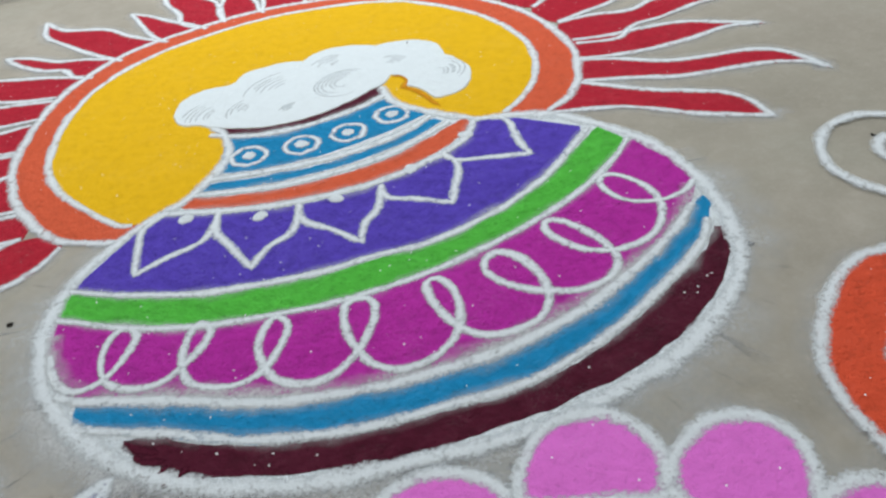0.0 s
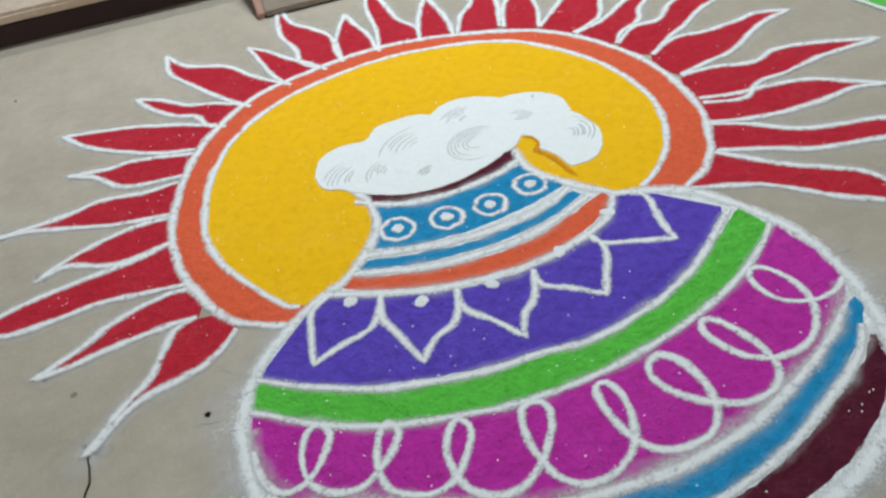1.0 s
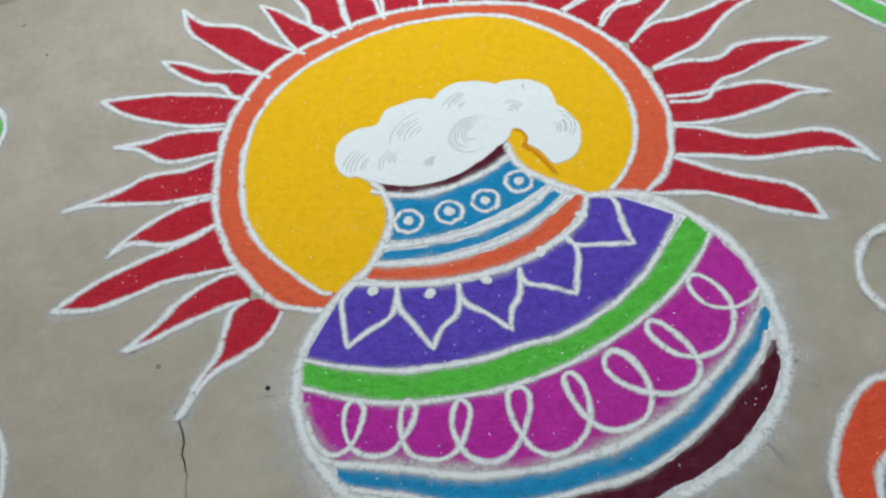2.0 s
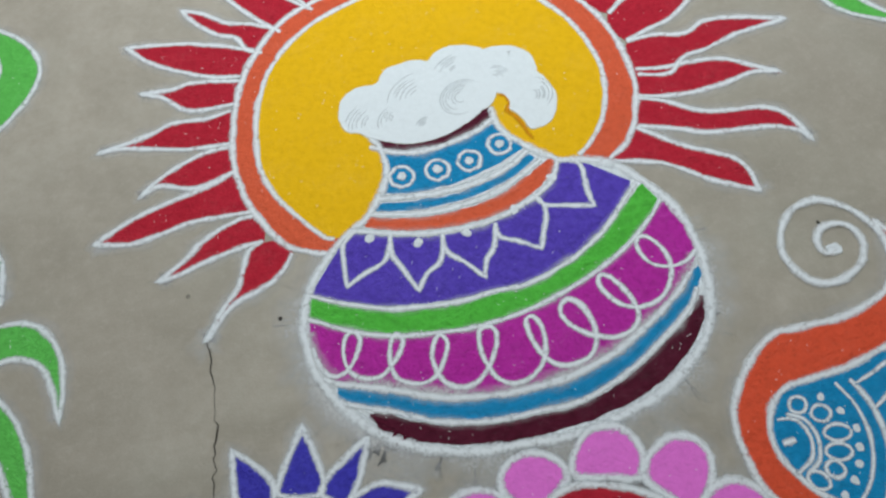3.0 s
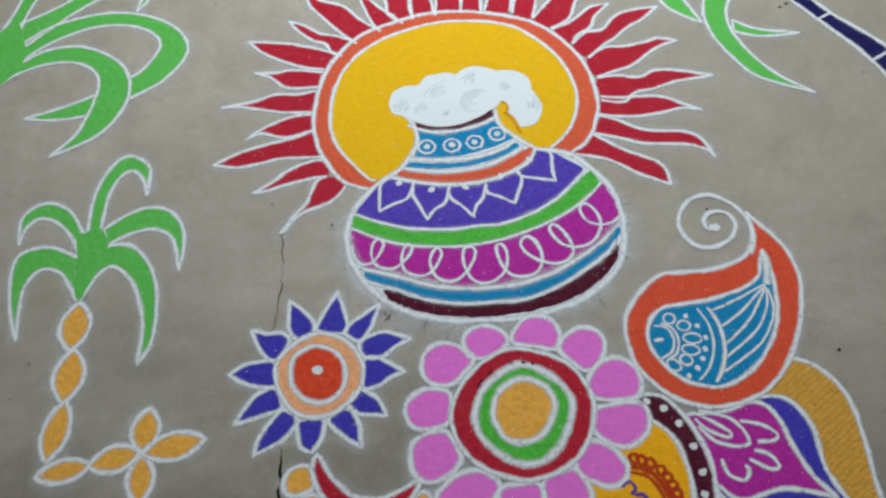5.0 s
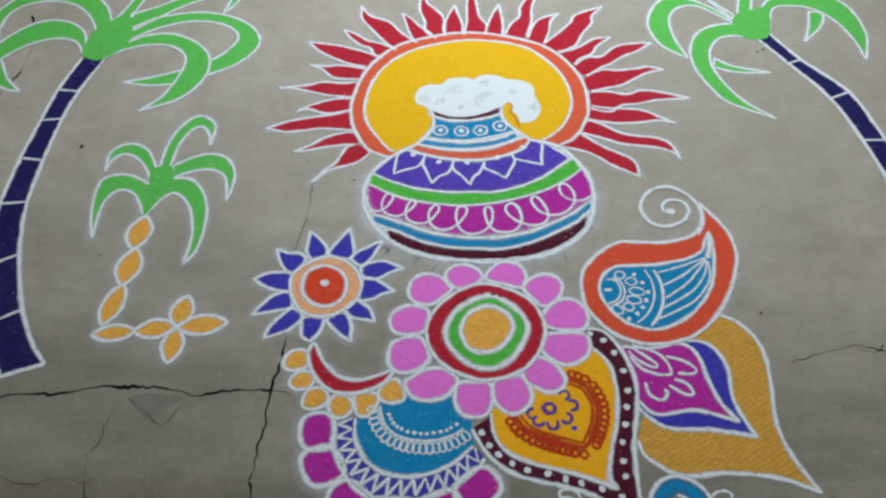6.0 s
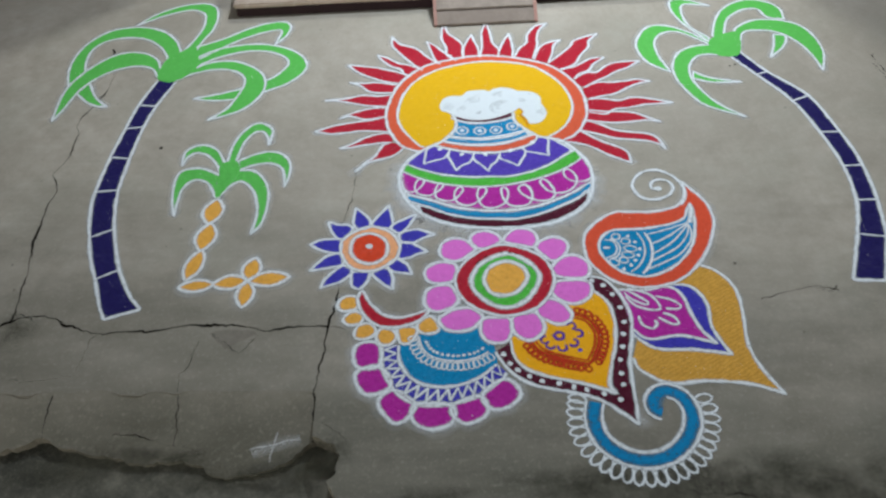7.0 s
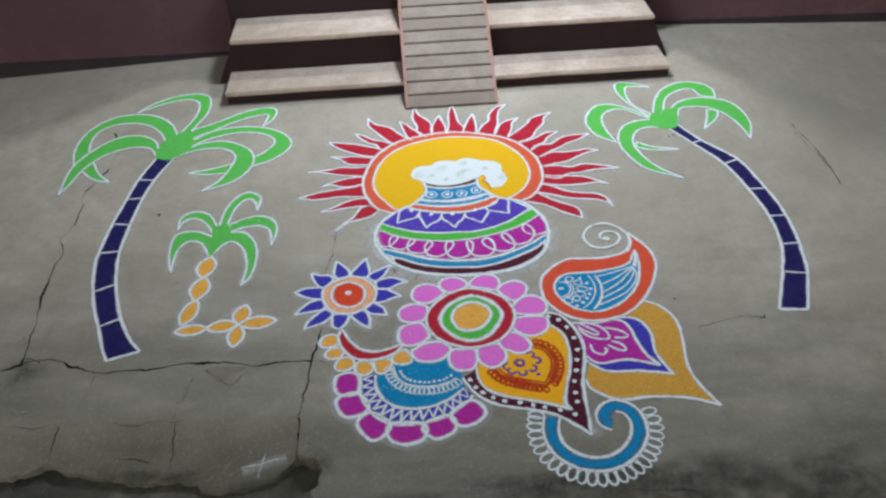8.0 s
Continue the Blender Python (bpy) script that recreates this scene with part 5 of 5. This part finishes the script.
leaf(palm, 0, (-1.216, -0.090, 1), (-1.253, -0.001), (-1.321, 0.075), (-1.415, 0.114), (-1.521, 0.104), (-1.590, 0.040), (-1.628, -0.053), (-1.634, -0.163), (-1.610, -0.270), (-1.576, -0.316), (-1.518, -0.387), (-1.470, -0.423), (-1.424, -0.435, 1), (-1.478, -0.374), (-1.518, -0.296), (-1.562, -0.205), (-1.581, -0.113), (-1.572, -0.029), (-1.523, 0.024), (-1.441, 0.036), (-1.361, 0.009), (-1.293, -0.064), (-1.259, -0.142), (-1.265, -0.178, 1))
leaf(palm, 1, (-1.276, -0.198, 1), (-1.299, -0.139), (-1.361, -0.087), (-1.445, -0.079), (-1.516, -0.128), (-1.580, -0.230), (-1.609, -0.338), (-1.603, -0.506, 1), (-1.580, -0.438), (-1.554, -0.326), (-1.506, -0.245), (-1.448, -0.197), (-1.372, -0.177), (-1.306, -0.201), (-1.271, -0.266, 1))
leaf(palm, 0, (-1.214, -0.100, 1), (-1.185, -0.027), (-1.165, 0.040), (-1.155, 0.120), (-1.169, 0.195), (-1.220, 0.232), (-1.295, 0.217), (-1.364, 0.182), (-1.440, 0.127, 1), (-1.371, 0.214), (-1.282, 0.270), (-1.195, 0.284), (-1.135, 0.256), (-1.110, 0.178), (-1.112, 0.075), (-1.137, -0.002), (-1.156, -0.077, 1))
leaf(palm, 0, (-1.159, -0.058, 1), (-1.062, -0.009), (-0.966, 0.061), (-0.884, 0.098), (-0.819, 0.098), (-0.794, 0.055), (-0.809, -0.013), (-0.846, -0.068, 1), (-0.829, 0.028), (-0.867, 0.036), (-0.938, 0.009), (-1.016, -0.042), (-1.152, -0.161, 1))
leaf(palm, 0, (-1.150, -0.143, 1), (-1.072, -0.085), (-0.951, -0.058), (-0.845, -0.077), (-0.757, -0.132), (-0.710, -0.210), (-0.720, -0.280), (-0.778, -0.347), (-0.851, -0.387), (-0.943, -0.425), (-1.038, -0.428), (-1.113, -0.410, 1), (-1.044, -0.395), (-0.960, -0.369), (-0.859, -0.319), (-0.814, -0.280), (-0.780, -0.212), (-0.806, -0.156), (-0.871, -0.118), (-0.965, -0.110), (-1.072, -0.150), (-1.139, -0.204, 1))
leaf(palm, 1, (-1.141, -0.211, 1), (-1.078, -0.177), (-0.997, -0.175), (-0.921, -0.218), (-0.868, -0.284), (-0.855, -0.370), (-0.883, -0.449), (-0.941, -0.508), (-1.038, -0.546, 1), (-0.982, -0.489), (-0.950, -0.411), (-0.934, -0.330), (-0.948, -0.277), (-0.998, -0.237), (-1.070, -0.228), (-1.146, -0.251), (-1.203, -0.292, 1))
part("crown", heap(curve([(-1.276, -0.198), (-1.259, -0.133), (-1.216, -0.090), (-1.164, -0.057), (-1.134, -0.208), (-1.203, -0.292), (-1.260, -0.281), (-1.276, -0.248)], True), 0.0058), LEAF, palm)
palm = tall_palm(
    [(0.902, -0.317), (0.959, -0.438), (1.033, -0.607), (1.064, -0.797), (1.072, -0.958), (1.051, -1.119), (0.996, -1.262), (0.952, -1.355), (0.911, -1.440)],
    [(0.947, -0.288), (1.005, -0.422), (1.099, -0.581), (1.127, -0.767), (1.137, -0.914), (1.122, -1.080), (1.093, -1.215), (1.073, -1.285), (1.000, -1.450)],
    ((0.113, 0.119), (0.269, 0.27), (0.423, 0.442), (0.571, 0.585), (0.707, 0.717), (0.836, 0.85)),
    "tall leaning palm with slender navy trunk and green powder leaves")
leaf(palm, 1, (0.856, -0.228, 1), (0.787, -0.231), (0.716, -0.269), (0.670, -0.356), (0.665, -0.445), (0.688, -0.533), (0.729, -0.610), (0.845, -0.684, 1), (0.783, -0.617), (0.743, -0.540), (0.721, -0.452), (0.725, -0.386), (0.757, -0.322), (0.807, -0.293), (0.900, -0.305, 1))
leaf(palm, 0, (0.736, -0.399, 1), (0.788, -0.443), (0.894, -0.478, 1), (0.791, -0.472), (0.724, -0.441, 1))
leaf(palm, 0, (0.853, -0.215, 1), (0.789, -0.132), (0.715, -0.076), (0.646, -0.075), (0.587, -0.143), (0.563, -0.225), (0.583, -0.322), (0.655, -0.395, 1), (0.634, -0.282), (0.641, -0.187), (0.683, -0.130), (0.753, -0.127), (0.850, -0.227, 1))
leaf(palm, 0, (0.857, -0.179, 1), (0.802, -0.083), (0.798, 0.024), (0.826, 0.081), (0.925, 0.061, 1), (0.841, 0.115), (0.776, 0.115), (0.761, 0.029), (0.790, -0.081), (0.850, -0.202, 1))
leaf(palm, 0, (0.873, -0.168, 1), (0.913, -0.058), (0.978, 0.040), (1.072, 0.092), (1.158, 0.071), (1.196, 0.011), (1.188, -0.069, 1), (1.125, -0.047), (1.107, 0.015), (1.049, 0.017), (0.973, -0.040), (0.928, -0.138), (0.918, -0.224, 1))
leaf(palm, 1, (0.915, -0.235, 1), (0.981, -0.119), (1.060, -0.070), (1.149, -0.072), (1.223, -0.113), (1.256, -0.194), (1.253, -0.316), (1.208, -0.432, 1), (1.204, -0.333), (1.179, -0.234), (1.129, -0.165), (1.061, -0.143), (0.994, -0.159), (0.944, -0.287, 1))
leaf(palm, 0, (1.110, -0.175, 1), (1.151, -0.193), (1.120, -0.262), (1.048, -0.331, 1), (1.083, -0.258))
part("crown", heap(curve([(0.857, -0.191), (0.934, -0.151), (0.979, -0.157), (0.942, -0.294), (0.892, -0.311), (0.837, -0.280)], True), 0.0058), LEAF, palm)


def small_palm():
    f = thing("small_palm_drawing", *(-0.956, -0.945), "small palm of five green powder leaves", "palm drawing")
    leaf(f, 0, (-0.938, -0.795, 1), (-0.974, -0.721), (-1.020, -0.688), (-1.062, -0.695), (-1.085, -0.727), (-1.084, -0.793, 1), (-1.073, -0.753), (-1.045, -0.728), (-1.003, -0.746), (-0.965, -0.798), (-0.943, -0.855, 1))
    leaf(f, 0, (-0.947, -0.851, 1), (-0.997, -0.818), (-1.041, -0.808), (-1.082, -0.823), (-1.092, -0.884), (-1.083, -0.962), (-1.065, -1.034, 1), (-1.065, -0.972), (-1.061, -0.912), (-1.039, -0.875), (-1.013, -0.868), (-0.978, -0.892), (-0.945, -0.960, 1))
    leaf(f, 0, (-0.932, -0.789, 1), (-0.927, -0.709), (-0.905, -0.634), (-0.867, -0.584), (-0.829, -0.585), (-0.797, -0.627), (-0.803, -0.706, 1), (-0.811, -0.661), (-0.836, -0.626), (-0.867, -0.641), (-0.891, -0.696), (-0.904, -0.784, 1))
    leaf(f, 0, (-0.897, -0.784, 1), (-0.851, -0.755), (-0.803, -0.741), (-0.758, -0.752), (-0.727, -0.791), (-0.716, -0.848), (-0.728, -0.924, 1), (-0.738, -0.852), (-0.758, -0.817), (-0.796, -0.801), (-0.844, -0.809), (-0.889, -0.830, 1))
    leaf(f, 0, (-0.889, -0.832, 1), (-0.841, -0.835), (-0.802, -0.878), (-0.778, -0.945), (-0.775, -1.026), (-0.786, -1.094), (-0.812, -1.134, 1), (-0.803, -1.056), (-0.809, -0.999), (-0.826, -0.941), (-0.851, -0.903), (-0.875, -0.887), (-0.905, -0.906), (-0.939, -0.961, 1))
    part("crown", heap(curve([(-0.954, -0.799), (-0.935, -0.785), (-0.905, -0.780), (-0.889, -0.807), (-0.885, -0.836), (-0.903, -0.883), (-0.923, -0.927), (-0.939, -0.961), (-0.952, -0.932), (-0.950, -0.858)], True), 0.0044), LEAF, f)


def bead(a, b, half):
    mid = ((a[0] + b[0]) / 2, (a[1] + b[1]) / 2)
    f = thing("oval_drawing", mid[0], mid[1], "amber powder oval with white outline on concrete", "oval", "chain of ovals under the small palm")
    outlined("oval", lens_shape(a, b, half, 0.75), AMBER, f, 0.0026, 0.010)


star_flower()
dotted_leaf()
gold_leaf()
paisley()
half_round()
red_crescent()
pink_flower()
blue_hook()
small_palm()
for a, b, half in (
        (*[(-0.950, -1.079), (-0.937, -0.967)], 0.032), (*[(-0.955, -1.193), (-0.941, -1.078)], 0.031), (*[(-0.979, -1.311), (-0.949, -1.190)], 0.026), (*[(-0.995, -1.336), (-0.893, -1.330)], 0.022),
        (*[(-0.896, -1.332), (-0.799, -1.320)], 0.026), (*[(-0.795, -1.325), (-0.676, -1.316)], 0.027), (*[(-0.798, -1.322), (-0.783, -1.235)], 0.027), (*[(-0.796, -1.327), (-0.800, -1.422)], 0.025)):
    bead(a, b, half)

# ---- cracks in the concrete ----
def crack(path, width, seed):
    bm = bmesh.new()
    pts = curve(path, step=0.006)
    pts = [(x + 0.006 * noise.noise((x * 22, y * 22, seed)) + 0.006 * noise.noise((x * 70, y * 70, seed)) + 0.0025 * noise.noise((x * 230, y * 230, seed)), y + 0.006 * noise.noise((x * 22, y * 22, seed + 7)) + 0.006 * noise.noise((x * 70, y * 70, seed + 3)) + 0.0025 * noise.noise((x * 230, y * 230, seed + 5))) for x, y in pts]
    rows = []
    for i, (x, y) in enumerate(pts):
        (ax, ay), (bx, by) = pts[max(0, i - 1)], pts[min(len(pts) - 1, i + 1)]
        d = math.dist((ax, ay), (bx, by)) or 1
        w = width * max(0.22, 0.55 + 1.5 * noise.noise((x * 14, y * 14, seed + 2)))
        z = 0.0006 + sunken(x, y)
        rows.append((bm.verts.new((x + (by - ay) / d * w, y - (bx - ax) / d * w, z)), bm.verts.new((x - (by - ay) / d * w, y + (bx - ax) / d * w, z))))
    for r, q in zip(rows, rows[1:]):
        bm.faces.new((r[0], q[0], q[1], r[1]))
    bmesh.ops.recalc_face_normals(bm, faces=bm.faces)
    part("crack", bm, CRACK, pavement)


crack(JOINT[:16], 0.0042, 1.0)
crack([(-1.493, -0.046), (-1.452, -0.197), (-1.444, -0.317), (-1.467, -0.401), (-1.503, -0.514), (-1.488, -0.583), (-1.483, -0.698), (-1.505, -0.794), (-1.479, -0.864), (-1.480, -0.939), (-1.481, -1.010), (-1.474, -1.122), (-1.453, -1.262), (-1.443, -1.369), (-1.442, -1.434)], 0.0028, 4.3)
crack([(-0.538, -1.354), (-0.535, -1.419), (-0.554, -1.480), (-0.557, -1.510), (-0.562, -1.586), (-0.570, -1.663), (-0.576, -1.726), (-0.574, -1.797), (-0.575, -1.840)], 0.0027, 7.6)
crack([(-0.500, -0.869), (-0.502, -0.905), (-0.502, -0.945), (-0.513, -1.031), (-0.533, -1.100), (-0.558, -1.173)], 0.0017, 10.9)
crack([(-0.557, -1.506), (-0.531, -1.507), (-0.510, -1.512)], 0.0026, 14.2)
crack([(-1.191, -1.491), (-1.205, -1.536), (-1.215, -1.591), (-1.217, -1.623)], 0.0012, 17.5)
crack([(-1.255, -1.683), (-1.255, -1.728), (-1.260, -1.757), (-1.260, -1.788)], 0.0012, 20.8)
crack([(-0.904, -1.533), (-0.913, -1.594), (-0.931, -1.647), (-0.925, -1.711), (-0.920, -1.782), (-0.920, -1.832)], 0.0012, 24.1)
crack([(-1.446, -1.437), (-1.440, -1.411), (-1.413, -1.409), (-1.384, -1.429)], 0.0018, 27.4)
crack([(-1.410, -1.620), (-1.332, -1.633), (-1.267, -1.629), (-1.217, -1.623)], 0.0009, 30.7)
crack([(-1.078, -1.790), (-1.012, -1.802), (-0.945, -1.822), (-0.888, -1.838), (-0.846, -1.856)], 0.0011, 34.0)
crack([(-0.574, -1.797), (-0.537, -1.812), (-0.508, -1.842), (-0.495, -1.858)], 0.0016, 37.3)
crack([(-0.116, -1.599), (0.081, -1.590), (0.218, -1.580)], 0.0009, 40.6)
crack([(0.634, -1.489), (0.720, -1.467), (0.803, -1.456), (0.858, -1.471)], 0.0016, 43.9)
crack([(0.778, -1.451), (0.830, -1.472), (0.863, -1.459)], 0.0012, 47.2)
crack([(1.420, -0.341), (1.435, -0.526), (1.425, -0.792)], 0.0018, 50.5)
crack([(1.407, -0.399), (1.419, -0.562), (1.426, -0.697), (1.419, -0.814)], 0.0014, 53.8)

# ---- stains and marks on the concrete ----
def stain(name, cx, cy, rx, ry, mat, seed, label, z=0.0005):
    bm = bmesh.new()
    rim = []
    for k in range(26):
        a = 2 * math.pi * k / 26
        r = 1 + 0.55 * noise.noise((math.cos(a) * 1.6, math.sin(a) * 1.6, seed))
        rim.append(bm.verts.new((cx + rx * r * math.cos(a), cy + ry * r * math.sin(a), z)))
    bm.faces.new(rim)
    bmesh.ops.triangulate(bm, faces=bm.faces[:])
    part(name, bm, mat, pavement, label)


for k, ((x, y), rx, ry) in enumerate((
        ((-1.174, -0.690), 0.008, 0.010), ((-0.385, -0.865), 0.0045, 0.0045), ((-0.632, -0.078), 0.004, 0.003), ((0.240, -1.064), 0.012, 0.006),
        ((0.902, -0.365), 0.010, 0.006), ((-1.172, -0.687), 0.006, 0.006), ((0.881, -0.374), 0.008, 0.005), ((0.460, -0.975), 0.004, 0.004), ((0.604, -1.354), 0.006, 0.004),
        ((-0.378, -1.508), 0.006, 0.006), ((0.116, -0.492), 0.003, 0.002))):
    stain("speck", x, y, rx * 0.65, ry * 0.65, CRACK, k * 2.7, "", 0.0007 if k < 10 else 0.0068)
for pts, wide, mat in (([(-0.732, -1.849), (-0.673, -1.842), (-0.613, -1.828)], 0.006, DUST), ([(-0.667, -1.814), (-0.673, -1.848), (-0.680, -1.885)], 0.006, DUST), ([(-0.726, -1.860), (-0.660, -1.841), (-0.606, -1.830)], 0.020, HAZE)):
    bm = pour([jitter(curve(pts), 0.006, 30)], wide, 0.0011)
    for v in bm.verts:
        v.co.z += sunken(v.co.x, v.co.y)
    part("chalk_mark", bm, mat, pavement_corner, "smeared white powder cross")


def patch(name, cx, cy, rx, ry, mat, seed, label, z):
    """A thin patch with a fading, uneven rim."""
    bm = bmesh.new()
    uv = bm.loops.layers.uv.new("across")
    mid = bm.verts.new((cx, cy, z + sunken(cx, cy)))
    rim = []
    for k in range(32):
        a = 2 * math.pi * k / 32
        r = 1 + 0.6 * noise.noise((math.cos(a) * 1.8, math.sin(a) * 1.8, seed))
        x, y = cx + rx * r * math.cos(a), cy + ry * r * math.sin(a)
        rim.append(bm.verts.new((x, y, z + sunken(x, y))))
    for k in range(32):
        face = bm.faces.new((mid, rim[k], rim[(k + 1) % 32]))
        for loop, v in zip(face.loops, (0.5, 1.0, 1.0)):
            loop[uv].uv = (0.5, v)
    part(name, bm, mat, pavement_edge, label)


for k, ((x, y), rx, ry) in enumerate((
        ((0.509, -2.011), 0.26, 0.075), ((0.777, -2.107), 0.24, 0.06), ((0.298, -1.979), 0.13, 0.05), ((0.053, -1.995), 0.20, 0.05),
        ((-0.924, -1.863), 0.16, 0.035), ((-0.596, -1.910), 0.10, 0.06), ((-1.422, -1.462), 0.07, 0.06), ((-0.312, -2.026), 0.14, 0.04), ((-0.534, -1.890), 0.06, 0.06), ((0.493, -2.087), 0.36, 0.08), ((0.808, -2.038), 0.22, 0.08), ((0.191, -2.013), 0.22, 0.08), ((-1.145, -1.865), 0.20, 0.05), ((-0.766, -1.916), 0.20, 0.035))):
    patch("moss_patch", x, y, rx, ry, MOSS, 1.9 * k, "dark damp moss stain", 0.00025 + 0.00002 * k)
FLAKE = [(-0.878, -1.508, 1), (-0.848, -1.533), (-0.825, -1.560, 1), (-0.807, -1.546), (-0.787, -1.534), (-0.750, -1.517, 1), (-0.782, -1.507), (-0.826, -1.502)]
part("chip", heap(jitter(curve(FLAKE, True), 0.006, 40), 0.0009, 0.0003, 0.004), CHIP, pavement_front, "shallow flaked patch in the concrete")
for pts, w in (([(0.298, -2.039), (0.380, -2.047), (0.459, -2.062)], 0.0012), ([(-0.868, -1.512), (-0.825, -1.549), (-0.789, -1.577), (-0.765, -1.549), (-0.744, -1.525)], 0.0012)):
    crack(pts, w, 50.0 + w * 900)
for k, ((x, y), r) in enumerate((((-0.503, -0.869), 0.035), ((-0.638, -0.649), 0.022), ((-0.542, -0.740), 0.02), ((-0.543, -0.246), 0.02), ((0.410, -0.889), 0.02), ((0.526, -0.823), 0.02), ((-0.363, -0.945), 0.05), ((0.237, -1.019), 0.04), ((0.220, -1.836), 0.045), ((-0.271, -1.127), 0.05))):
    patch("powder_haze", x, y, r, r * 0.8, HAZE, 2.3 * k, "thin haze of spilt white powder", 0.0003 + 0.00002 * k)
